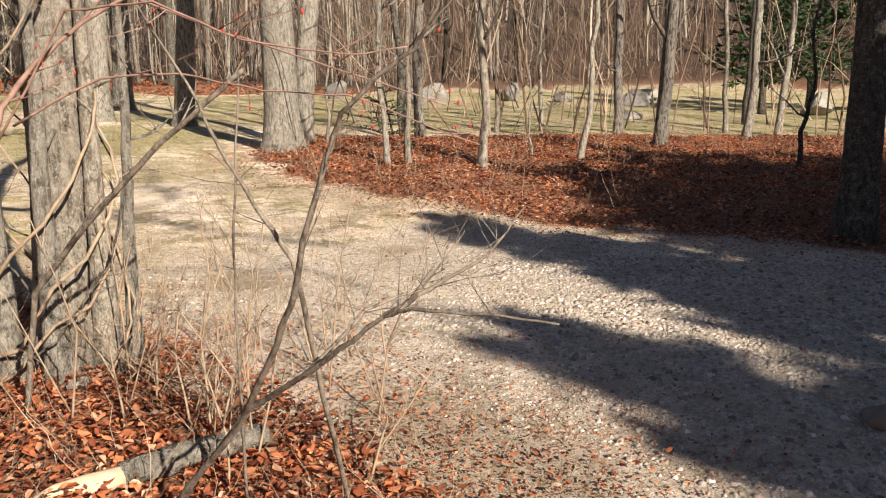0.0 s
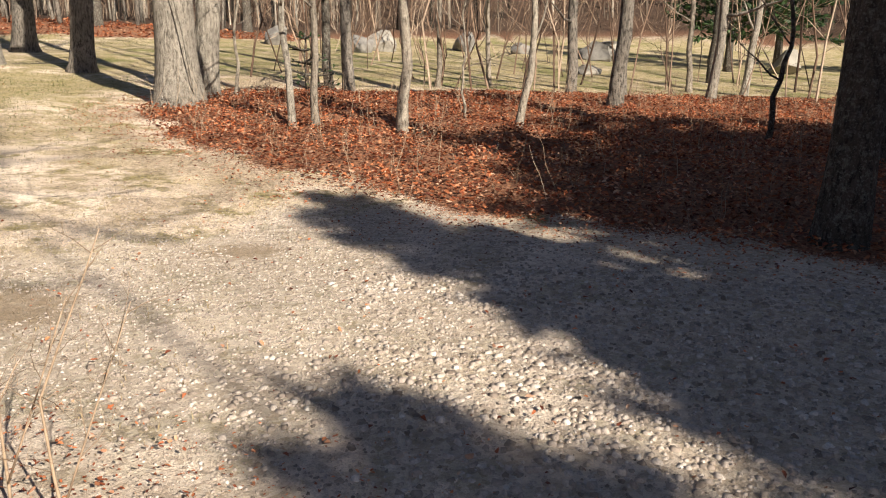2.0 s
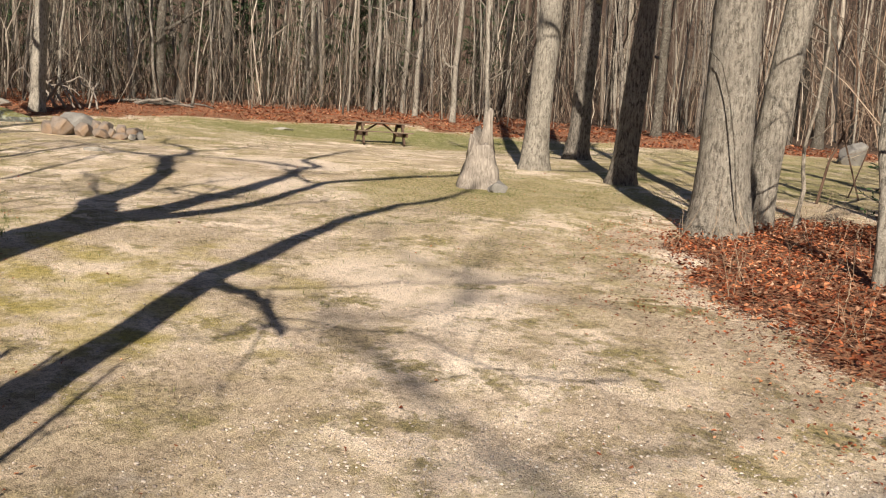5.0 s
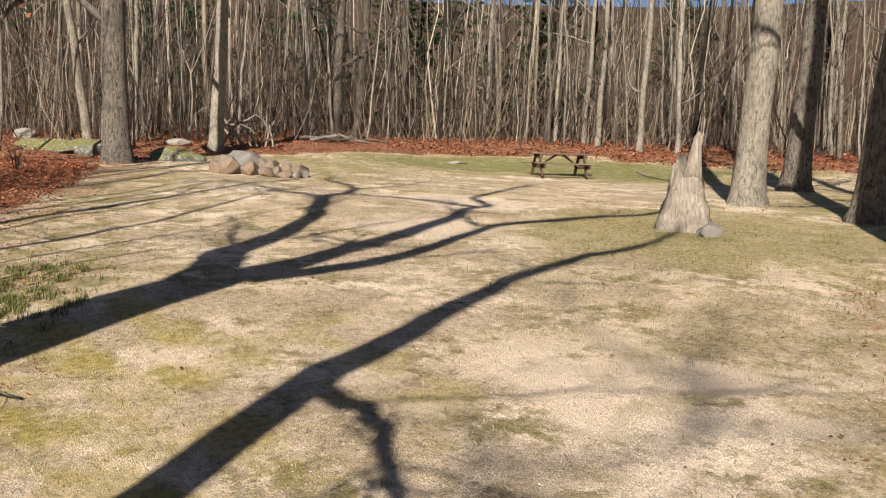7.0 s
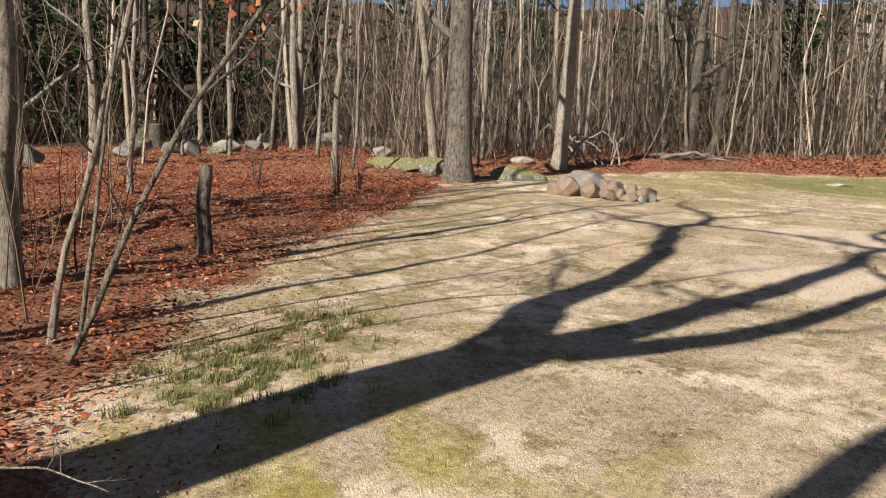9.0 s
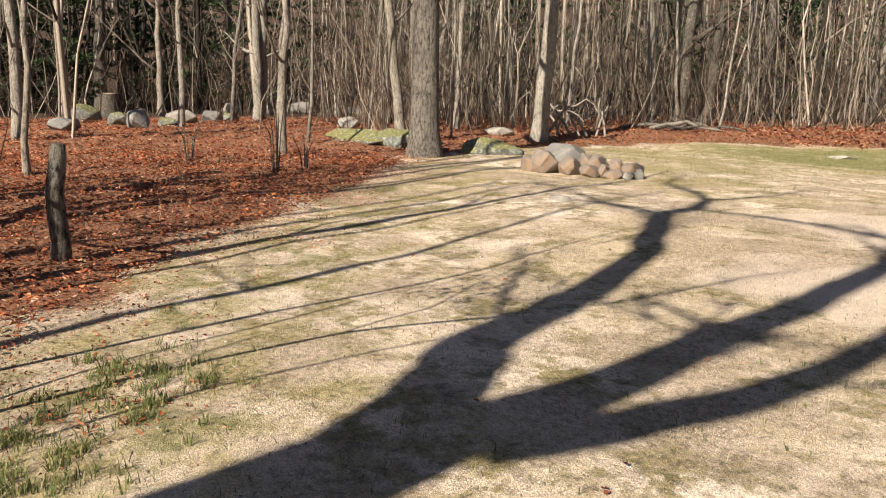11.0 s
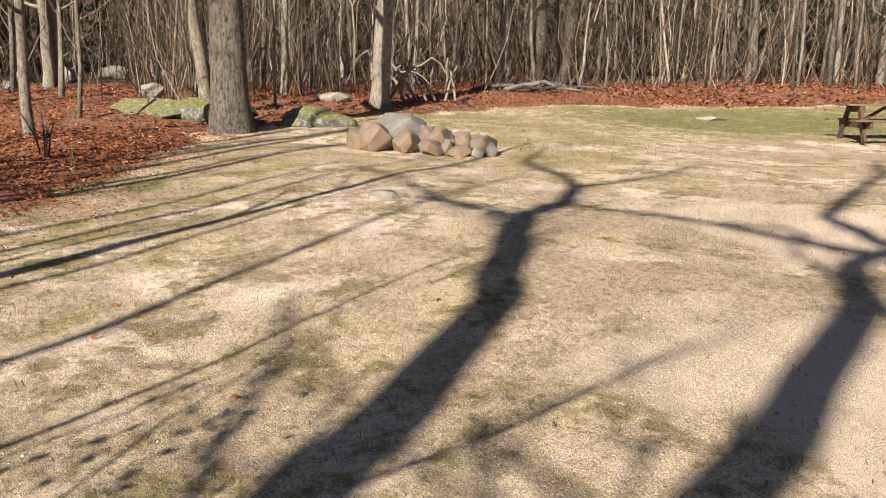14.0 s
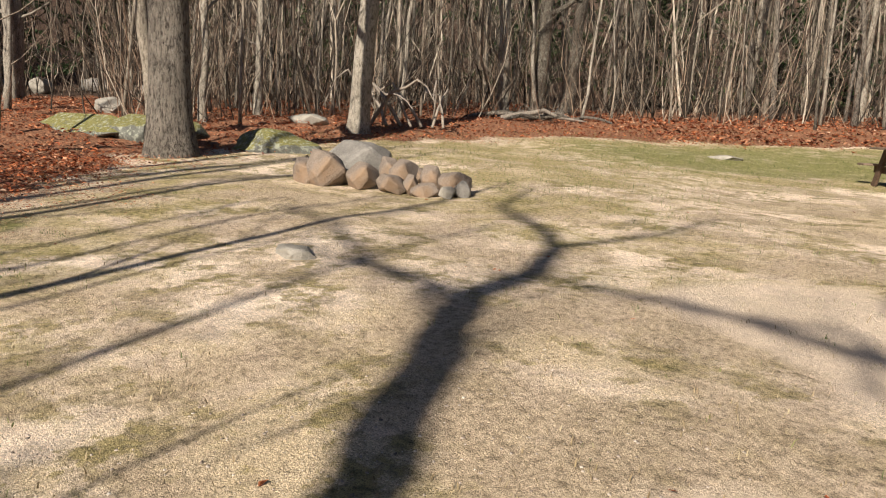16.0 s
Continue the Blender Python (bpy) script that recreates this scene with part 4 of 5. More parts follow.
def fieldstone(name, x, y, size, seed, mat, label, turn=0, sink=0.2, group="", lift=0.0, tilt=0, category="stone"):
    """An angular split stone: the hull of a skewed block, its edges worn round. size: half lengths."""
    rng = random.Random(seed * 17 + 3)
    bm = bmesh.new()
    for k in range(12):
        up = 1 - 2 * (k + 0.5) / 12
        a = k * 2.4 + rng.uniform(-0.5, 0.5)
        p = Vector((math.cos(a) * math.sqrt(1 - up * up), math.sin(a) * math.sqrt(1 - up * up), up))
        p = p / (abs(p.x) ** 6 + abs(p.y) ** 6 + abs(p.z) ** 6) ** (1 / 6) * rng.uniform(0.8, 1.1)
        bm.verts.new((p.x * size[0], p.y * size[1], p.z * size[2]))
    bmesh.ops.convex_hull(bm, input=list(bm.verts))
    bmesh.ops.delete(bm, geom=[v for v in bm.verts if not v.link_faces], context="VERTS")
    bmesh.ops.dissolve_limit(bm, angle_limit=radians(20), verts=list(bm.verts), edges=list(bm.edges))
    bmesh.ops.bevel(bm, geom=list(bm.edges), offset=min(size) * 0.09, segments=1, affect="EDGES", clamp_overlap=True)
    bmesh.ops.triangulate(bm, faces=list(bm.faces))
    bmesh.ops.subdivide_edges(bm, edges=[e for e in bm.edges if e.calc_length() > min(size) * 0.5], cuts=1)
    bmesh.ops.triangulate(bm, faces=list(bm.faces))
    off = Vector((seed * 2.3, seed, -seed))
    for v in bm.verts:
        v.co += v.co.normalized() * (min(size) * 0.05 * noise.noise(v.co * (1.2 / min(size)) + off))
    me = bpy.data.meshes.new(name)
    bm.to_mesh(me)
    bm.free()
    me.polygons.foreach_set("use_smooth", [True] * len(me.polygons))
    me.set_sharp_from_angle(angle=radians(14))
    me.materials.append(mat)
    ob = new(name, me)
    ob.matrix_world = pose(x, y, gz(x, y) + size[2] * (1 - 2 * sink) + lift, tilt, 0, turn)
    return tagged(ob, label, category, group)


# the ring of stones round the fireplace, seen from outside
FIRE = "stones of the fire ring"
RX, RY = -18.74, 16.56
for u, v, size, s, mat, label, lift in [
    (-0.82, -0.1, (0.22, 0.22, 0.25), 1, STONE_BROWN, "rusty brown rounded stone of a fire ring", 0), (-0.5, -0.2, (0.32, 0.26, 0.37), 2, STONE_BROWN, "large flat-faced brown stone of a fire ring", 0),
    (-0.36, 0.55, (0.5, 0.34, 0.46), 3, STONE_GREY, "large smooth grey boulder of a fire ring", 0), (-0.02, -0.22, (0.28, 0.22, 0.26), 4, STONE_BROWN, "squat brown stone of a fire ring", 0),
    (0.42, -0.26, (0.24, 0.2, 0.19), 5, STONE_BROWN, "rounded brown stone of a fire ring", 0), (0.24, 0.15, (0.17, 0.16, 0.27), 6, STONE_BROWN, "split upright stone of a fire ring", 0.05),
    (0.45, 0.05, (0.2, 0.16, 0.26), 7, STONE_BROWN, "upright brown stone of a fire ring", 0.06), (0.66, -0.24, (0.11, 0.14, 0.2), 8, STONE_BROWN, "narrow upright stone of a fire ring", 0),
    (0.86, -0.28, (0.22, 0.16, 0.14), 9, STONE_BROWN, "low brown stone of a fire ring", 0), (0.84, 0.02, (0.18, 0.18, 0.25), 10, STONE_BROWN, "wedge-shaped stone of a fire ring", 0.05),
    (1.1, 0.05, (0.24, 0.2, 0.24), 11, STONE_BROWN, "dark brown stone of a fire ring", 0), (1.13, -0.3, (0.12, 0.1, 0.12), 12, STONE_PALE, "small pale stone of a fire ring", 0),
    (1.27, -0.1, (0.14, 0.16, 0.17), 13, STONE_GREY, "grey stone of a fire ring", 0), (0.3, 0.95, (0.26, 0.22, 0.16), 14, STONE_BROWN, "low stone at the back of a fire ring", 0), (0.95, 0.75, (0.24, 0.2, 0.15), 15, STONE_GREY, "low grey stone of a fire ring", 0),
    (-1.0, 0.35, (0.12, 0.1, 0.09), 16, STONE_PALE, "small pale stone beside a fire ring", 0),
]:
    cs, sn = math.cos(radians(46)), math.sin(radians(46))
    fieldstone("fire_ring_stone", RX + u * cs - v * sn, RY + u * sn + v * cs, (size[0] * 0.93, size[1] * 0.93, size[2] * 0.74), s, mat, label, 40 + s * 7 % 16, 0.16, FIRE, lift, 0)
# mossy ledge by the thick oak
for x, y, size, s, turn, tilt, sink in [(-24.5, 13.8, (1.15, 0.5, 0.2), 21, 42, 14, 0.12), (-23.7, 14.7, (0.9, 0.5, 0.26), 24, 50, 10, 0.15)]:
    fieldstone("mossy_ledge", x, y, size, s, STONE_MOSS, "low sloping ledge slab with yellow-green moss and pale lichen", turn, sink, "", 0.0, tilt, "boulder")
rock("mossy_boulder", -23.0, 16.6, (0.78, 0.55, 0.27), 22, STONE_MOSS, "low mossy grey-green boulder beside the oak", 50, 0.28, category="boulder", chunk=0.5)
fieldstone("pale_boulder", -29.6, 14.6, (0.42, 0.35, 0.3), 23, STONE_PALE, "pale round boulder on leaf litter", 0, 0.2, category="boulder")
fieldstone("pale_boulder", -27.2, 18.6, (0.45, 0.32, 0.17), 24, STONE_PALE, "flat pale boulder on leaf litter", 40, 0.2, category="boulder")
for i, (x, y, a, b, c) in enumerate([(-30.3, 8.6, 0.75, 0.5, 0.55), (-34.5, 6.8, 0.8, 0.6, 0.6), (-33.5, 9.9, 0.7, 0.5, 0.35), (-34.2, 10.9, 0.6, 0.5, 0.4), (-35.5, 11.6, 0.5, 0.4, 0.3), (-42, 13.6, 0.9, 0.6, 0.5), (-44, 15.6, 0.9, 0.6, 0.5),
                                    (-26, 4.6, 0.6, 0.6, 0.5), (-24, 2.9, 0.9, 0.7, 0.6), (-29, 6.8, 0.7, 0.5, 0.3), (-32, 8.0, 0.5, 0.5, 0.35), (-43.5, 12.2, 0.7, 0.6, 0.45), (-41, 17, 0.8, 0.6, 0.4), (-31.5, 9.4, 0.4, 0.4, 0.25)]):
    fieldstone("row_boulder", x, y, (a * 0.72, b * 0.72, c * 0.7), 30 + i, [STONE_GREY, STONE_MOSS, STONE_PALE][i % 3], "lichen-grey boulder in a tumbled stone row in the woods", i * 37, 0.2, "boulders of the stone row", category="boulder")
for i, (x, y, a, b, c, mat) in enumerate([(-0.3, 34.5, 0.85, 0.7, 0.62, STONE_PALE), (-1.2, 33.2, 0.8, 0.7, 0.55, STONE_GREY), (3.2, 38, 0.9, 0.7, 0.6, STONE_GREY), (8.6, 36.5, 1.1, 0.9, 0.62, STONE_GREY), (10.2, 41, 1.1, 0.9, 0.62, STONE_PALE),
                                         (5.6, 38, 0.7, 0.6, 0.45, STONE_GREY), (15.5, 34, 0.9, 0.7, 0.75, STONE_PALE), (6.4, 28, 0.6, 0.5, 0.25, STONE_PALE), (20.5, 33, 1.3, 1.0, 0.8, STONE_GREY), (-4.6, 35, 0.8, 0.7, 0.6, STONE_GREY)]):
    rock("lawn_boulder", x, y, (a * 0.75, b * 0.75, c * 0.75), 50 + i, mat, "large rounded boulder on the lawn", i * 53, 0.15, "boulders on the lawn", category="boulder")
rock("flat_stone", -15.05, 14.43, (0.24, 0.18, 0.07), 71, STONE_PALE, "flat pale stone sunk in sandy ground", 20, 0.42)
rock("flat_stone", -21.9, 26.2, (0.4, 0.22, 0.07), 72, STONE_PALE, "flat pale slab at the edge of the leaves", 30, 0.25)
rock("small_stone", -7.0, 16.75, (0.2, 0.16, 0.13), 73, STONE_GREY, "small grey stone beside the broken stump", 0, 0.2)
rock("round_stone", 2.05, 3.55, (0.13, 0.11, 0.07), 74, STONE_BROWN, "rounded brown stone in the gravel", 0, 0.2)

# ---- stump, post, table ----


def broken_stump(x, y):
    base = empty("tree_stump", x, y)
    rng = random.Random(7)
    bm = bmesh.new()
    n, rows = 22, [(-0.1, 0.46), (0.06, 0.43), (0.18, 0.37), (0.32, 0.33), (0.46, 0.29), (0.6, 0.25), (0.74, 0.21), (0.86, 0.18)]
    ring = []
    for z, r in rows:
        lay = []
        for k in range(n):
            a = 2 * math.pi * k / n
            lobes = 1 + 0.16 * math.cos(4 * a + 0.6) * (1 - z) + 0.12 * rng.uniform(-1, 1)
            zz = z + (0.14 * math.cos(a - 2.4) + rng.uniform(-0.07, 0.09) if z > 0.8 else 0)
            lay.append(bm.verts.new((r * lobes * math.cos(a), r * lobes * math.sin(a), zz)))
        ring.append(lay)
    for lo, hi in zip(ring, ring[1:]):
        for k in range(n):
            bm.faces.new((lo[k], lo[(k + 1) % n], hi[(k + 1) % n], hi[k]))
    c = bm.verts.new((0, 0, 0.7))
    for k in range(n):
        bm.faces.new((ring[-1][k], ring[-1][(k + 1) % n], c))
    part("bole", bm, DEAD_WOOD, base)
    g = Geo()
    g.tube([(0.06, 0.05, 0.6), (0.08, 0.06, 0.95), (0.09, 0.08, 1.15), (0.1, 0.09, 1.3), (0.1, 0.1, 1.38)], [0.17, 0.1, 0.075, 0.06, 0.02], 9, True, 0.18, rng)
    piece("splinter", g, DEAD_WOOD, base, "tall broken splinter of bleached wood")
    g = Geo()
    g.tube([(-0.1, -0.06, 0.55), (-0.12, -0.08, 0.8), (-0.14, -0.09, 0.92)], [0.13, 0.09, 0.03], 8, True, 0.18, rng)
    piece("splinter", g, DEAD_WOOD, base)
    return tagged(base, "broken weathered tree stump with bleached splintered top", "stump")


broken_stump(-7.68, 17.2)


def dead_post(x, y):
    base = empty("dead_post", x, y)
    rng = random.Random(9)
    g = Geo()
    pts = [Vector((0.05 * i / 8, 0.02 * math.sin(i), -0.1 + 1.1 * i / 8)) for i in range(9)]
    g.tube(pts, [0.095, 0.085, 0.08, 0.075, 0.078, 0.072, 0.07, 0.068, 0.06], 11, True, 0.07, rng)
    piece("stem", g, BARK_GREY, base)
    g = Geo()
    g.tube([(0.06, 0, 0.78), (0.13, 0.01, 0.8)], [0.02, 0.012], 6)
    piece("knot", g, BARK_GREY, base)
    g = Geo()
    g.tube([(-0.1, -0.02, -0.05), (-0.09, -0.02, 0.24)], [0.02, 0.008], 6)
    piece("sliver", g, DEAD_WOOD, base)
    return tagged(base, "short dead tree trunk broken off at waist height", "post")


dead_post(-12.4, 8.4)


def sawn_stump(x, y):
    base = empty("sawn_stump", x, y)
    g, rng = Geo(), random.Random(14)
    g.tube([(0, 0, -0.1), (0, 0, 0.1), (0, 0, 0.5), (0.02, 0, 0.95)], [0.36, 0.33, 0.3, 0.29], 16, False, 0.05, rng)
    piece("bark", g, BARK_DARK, base)
    g = Geo()
    g.tube([(0.02, 0, 0.9), (0.02, 0, 0.955)], [0.275, 0.27], 16)
    piece("cut_face", g, BARE_WOOD, base, "pale sawn top")
    return tagged(base, "dark sawn tree stump in the woods", "stump")


sawn_stump(-39, 7.4)


def beam(bm, a, b, w, h):
    """A squared, slightly bevelled timber from a to b."""
    a, b = Vector(a), Vector(b)
    way = (b - a)
    made = bmesh.ops.create_cube(bm, size=1.0)["verts"]
    rot = way.to_track_quat("X", "Z").to_matrix().to_4x4()
    bmesh.ops.transform(bm, matrix=Matrix.Translation((a + b) / 2) @ rot @ Matrix.Diagonal((way.length, w, h, 1)), verts=made)
    bmesh.ops.bevel(bm, geom=list({e for v in made for e in v.link_edges}), offset=0.006, segments=1, affect="EDGES")


def timber(name, a, b, w, h, mat, parent, label=""):
    bm = bmesh.new()
    beam(bm, a, b, w, h)
    return part(name, bm, mat, parent, label, True)


def picnic_table(x, y, turn):
    base = empty("picnic_table", x, y, gz(x, y), turn)
    for i in range(5):
        timber("top_plank", (-0.93, -0.3 + i * 0.15, 0.735), (0.93, -0.3 + i * 0.15, 0.735), 0.138, 0.04, TABLE_TOP, base)
    for s in (-1, 1):
        for j in (0, 1):
            timber("bench_plank", (-0.93, s * (0.62 + 0.15 * j), 0.43), (0.93, s * (0.62 + 0.15 * j), 0.43), 0.138, 0.04, TABLE_TOP, base)
    for e in (-0.68, 0.68):
        for s in (-1, 1):
            timber("leg", (e, s * 0.66, 0.0), (e, s * 0.26, 0.715), 0.05, 0.15, TABLE_WOOD, base)
        timber("bench_bearer", (e + 0.052, -0.8, 0.345), (e + 0.052, 0.8, 0.345), 0.05, 0.13, TABLE_WOOD, base)
        timber("top_bearer", (e + 0.052, -0.36, 0.652), (e + 0.052, 0.36, 0.652), 0.05, 0.12, TABLE_WOOD, base)
        timber("brace", (e * 0.92, 0, 0.34), (e * 0.16, 0, 0.7), 0.1, 0.05, TABLE_WOOD, base)
    base.scale = (1, 1, 0.95)
    return tagged(base, "weathered brown wooden picnic table with attached benches", "picnic table")


picnic_table(-17.4, 26.2, 55)

# ---- bush and vine stems where the walk begins ----


def stems(name, lines, mat, label, category, seed, twig_len=0.35, twig_n=5, twig_mat=None, buds=0):
    """A thing made of bent stems; lines are (start radius, end radius, points in the world). The first point of the first line is its foot."""
    rng = random.Random(seed)
    x, y, z = lines[0][2][0]
    base = empty(name, x, y, z)
    foot = Vector((x, y, z))
    fine, dots = Geo(), Geo()
    for r0, r1, pts in lines:
        local = densify([Vector(p) - foot for p in pts], 4, rng, 0.003)
        g = Geo()
        m = len(local)
        g.tube(local, [r0 + (r1 - r0) * i / (m - 1) for i in range(m)], 8, True, 0.06, rng)
        piece("stem", g, mat, base)
        if twig_n:
            twigs_on(rng, fine, local, max(0.0018, r1 * 0.6), twig_len, twig_n, 4, 2)
    if fine.v:
        tagged(piece("twig_spray", fine, twig_mat or mat, base), kind="stuff")
    for _ in range(buds):
        c = Vector(rng.choice(fine.v)) + Vector([rng.uniform(-0.004, 0.004) for _ in range(3)])
        dots.tube([c, c + Vector((0.002, 0, 0.006)), c + Vector((0.003, 0, 0.012))], [0.0015, 0.003, 0.001], 5)
    if buds:
        tagged(piece("bud_spray", dots, BUD, base), kind="stuff")
    return tagged(base, label, category)


def rooted(*pts):
    """Moves the first point onto the ground."""
    x, y, z = pts[0]
    return [(x, y, gz(x, y) - 0.03)] + list(pts[1:])


stems("bare_shrub", [
    (0.0105, 0.003, rooted((-0.95, 2.5, 0), (-0.79, 2.32, 0.32), (-0.56, 2.12, 0.61), (-0.41, 1.92, 0.9), (-0.35, 1.85, 1.04), (-0.3, 1.78, 1.22), (-0.25, 1.76, 1.37), (-0.21, 1.72, 1.46), (-0.14, 1.69, 1.53), (-0.05, 1.65, 1.59), (-0.01, 1.61, 1.66), (0.02, 1.57, 1.76))),
    (0.011, 0.0025, rooted((-0.92, 2.48, 0), (-0.79, 2.34, 0.31), (-0.55, 2.18, 0.63), (-0.36, 2.0, 0.79), (-0.22, 1.88, 0.92), (-0.14, 1.84, 0.99), (-0.07, 1.79, 1.02), (0.09, 1.74, 1.02), (0.25, 1.69, 1.01))),
    (0.007, 0.002, [(-0.14, 1.84, 0.99), (-0.03, 1.9, 1.04), (0.11, 1.96, 1.11), (0.21, 2.08, 1.21)]),
    (0.006, 0.002, [(-0.36, 2.0, 0.79), (-0.2, 2.05, 0.95), (-0.05, 2.1, 1.0), (0.06, 2.2, 1.13)]),
], TWIG_GREY, "bare grey-brown shrub with arching stems in leaf litter", "shrub", 801, 0.3, 7)
stems("bare_shrub", [
    (0.014, 0.009, rooted((-1.85, 3.4, 0), (-1.71, 3.31, 0.69), (-1.41, 3.16, 1.0), (-1.05, 3.02, 1.32), (-0.85, 2.95, 1.47), (-0.7, 2.94, 1.59))),
    (0.009, 0.003, rooted((-0.3, 2.6, 0), (-0.33, 2.1, 0.7), (-0.37, 1.96, 1.1), (-0.44, 1.98, 1.2), (-0.53, 2.0, 1.34), (-0.64, 2.09, 1.53), (-0.79, 2.18, 1.74))),
    (0.006, 0.003, rooted((-0.68, 2.6, 0), (-0.66, 2.5, 0.73), (-0.67, 2.57, 1.09), (-0.65, 2.66, 1.57))),
], TWIG_GREY, "spindly bare shrub with a snapped pale stem", "shrub", 802, 0.28, 6)
stems("red_twig_shrub", [
    (0.012, 0.004, rooted((-1.35, 2.2, 0), (-1.24, 2.2, 1.31), (-1.19, 2.23, 1.47), (-1.1, 2.26, 1.59), (-0.97, 2.28, 1.7), (-0.84, 2.29, 1.77))),
    (0.004, 0.0015, [(-1.24, 2.25, 1.35), (-0.98, 2.2, 1.72), (-0.71, 2.08, 1.73), (-0.48, 2.01, 1.63), (-0.21, 1.95, 1.59), (-0.08, 1.96, 1.61)]),
    (0.004, 0.0015, [(-1.2, 2.3, 1.5), (-0.89, 2.29, 1.79), (-0.56, 2.17, 1.66), (-0.31, 2.05, 1.58), (0.02, 1.93, 1.47)]),
    (0.004, 0.0015, [(-1.2, 2.3, 1.42), (-0.95, 2.3, 1.55), (-0.71, 2.25, 1.56), (-0.46, 2.14, 1.51), (-0.23, 2.04, 1.5), (0.09, 1.96, 1.38)]),
], RED_TWIG, "shrub with thin reddish twigs and red buds", "shrub", 803, 0.3, 6, None, 24)
# the cluster of tan stems with vines twisting up it
for i, (x, y, r, lx) in enumerate([(-1.76, 4.1, 0.068, 0.01), (-1.93, 3.9, 0.06, -0.01), (-2.07, 4.15, 0.065, 0.0), (-2.2, 3.95, 0.07, -0.02), (-2.38, 4.1, 0.07, 0.0), (-1.68, 4.25, 0.04, 0.03)]):
    tree("clustered_stem", x, y, 2.3 + 0.12 * (i % 3), r, 820 + i, "tan fibrous stem in a tight cluster wrapped by vines", BARK_PALE if i % 2 else BARK_THIN, (lx, 0.01), 3, 0.5, 0.35, 0.008, 0.2, 4, "clustered stems", sides=10)
for i in range(9):
    rng = random.Random(840 + i)
    a0, turns, r0 = rng.uniform(0, 6.28), rng.uniform(0.4, 1.1), rng.uniform(0.3, 0.48)
    pts = []
    for k in range(13):
        a = a0 + turns * 2 * math.pi * k / 12
        pts.append((-2.0 + math.cos(a) * r0 * (1.0 - 0.2 * k / 12), 4.05 + math.sin(a) * 0.25, -0.03 + 2.2 * k / 12 + rng.uniform(-0.08, 0.08)))
    stems("woody_vine", [(rng.uniform(0.005, 0.013), 0.004, rooted(*pts))], BARK_GREY if i % 3 == 0 else TAN_TWIG, "bare woody vine twisting up clustered stems", "vine", 850 + i, 0.3, 10)
for i in range(26):
    rng = random.Random(870 + i)
    x, y = rng.uniform(-1.7, -0.3), rng.uniform(2.7, 4.8)
    h = rng.uniform(0.4, 1.1)
    stems("bare_shrub", [(0.006, 0.002, rooted((x, y, 0), (x + rng.uniform(-0.1, 0.1), y, h * 0.5), (x + rng.uniform(-0.25, 0.25), y + rng.uniform(-0.2, 0.2), h))),
                         (0.004, 0.0015, [(x, y, h * 0.15), (x + rng.uniform(-0.3, 0.3), y + rng.uniform(-0.2, 0.2), h * 0.8)])], TAN_TWIG, "small tan bare shrub in leaf litter", "shrub", 890 + i, 0.25, 8)


def broken_log():
    base = empty("fallen_branch", -1.08, 2.88)
    rng = random.Random(12)
    line = [Vector(p) for p in [(-0.1, -0.12, 0.06), (0.1, 0.05, 0.07), (0.25, 0.16, 0.07), (0.36, 0.24, 0.07)]]
    g = Geo()
    g.tube(densify(line, 3, rng, 0.006), [0.052, 0.05, 0.055, 0.05, 0.048, 0.05, 0.046, 0.045, 0.045, 0.04], 11, True, 0.1, rng)
    piece("bark", g, BARK_PALE, base)
    g = Geo()
    g.tube([(-0.36, -0.24, 0.035), (-0.3, -0.22, 0.045), (-0.2, -0.17, 0.05), (-0.09, -0.115, 0.058)], [0.012, 0.03, 0.042, 0.044], 10, True, 0.12, rng)
    piece("broken_end", g, BARE_WOOD, base, "pale freshly broken wood")
    return tagged(base, "broken branch with a pale torn end on leaves", "branch")


broken_log()
stems("woody_vine", [(0.009, 0.006, [(-2.75, 15.55, gz(-2.75, 15.55)), (-2.76, 15.42, 0.8), (-2.85, 15.36, 1.6), (-2.98, 15.38, 2.2), (-3.12, 15.4, 2.6), (-3.3, 15.5, 2.75), (-3.42, 15.7, 2.9), (-3.36, 15.95, 3.3)])], BARK_DARK, "dark woody vine climbing an oak trunk", "vine", 990, 0.3, 0)
rock("pale_stone", -1.75, 3.75, (0.07, 0.05, 0.04), 75, STONE_PALE, "small white stone in leaf litter", 0, 0.2)

# ---- stems and fallen wood by the clearing's other edge ----
stems("fallen_branch", [
    (0.013, 0.007, [(-6.5, 6.5, 0.75), (-6.1, 7.1, 0.66), (-5.91, 7.43, 0.58), (-6.0, 7.65, 0.44), (-6.03, 7.85, 0.32), (-6.06, 8.1, gz(-6.06, 8.1) + 0.01)]),
    (0.005, 0.002, [(-5.91, 7.43, 0.58), (-5.85, 7.6, 0.68), (-5.75, 7.75, 0.7), (-5.62, 7.92, 0.67)]),
], BARK_PALE, "pale bare fallen branch propped over the moss", "branch", 901, 0.3, 3)
stems("leaning_sapling", [
    (0.025, 0.01, rooted((-8.67, 7.45, 0), (-8.62, 7.62, 0.6), (-8.45, 7.85, 1.2), (-8.25, 8.2, 1.9), (-7.95, 8.6, 2.5), (-7.6, 9.1, 3.1), (-7.2, 9.4, 3.9))),
    (0.016, 0.006, [(-8.62, 7.55, 0.5), (-8.66, 7.62, 1.1), (-8.6, 7.7, 1.8), (-8.65, 7.8, 2.6), (-8.5, 7.9, 3.4)]),
    (0.012, 0.005, [(-8.25, 8.2, 1.9), (-8.5, 8.5, 2.2), (-8.9, 8.7, 2.5), (-9.2, 9.0, 2.9)]),
], BARK_GREY, "grey sapling leaning over the leaf litter", "sapling", 902, 0.6, 8)
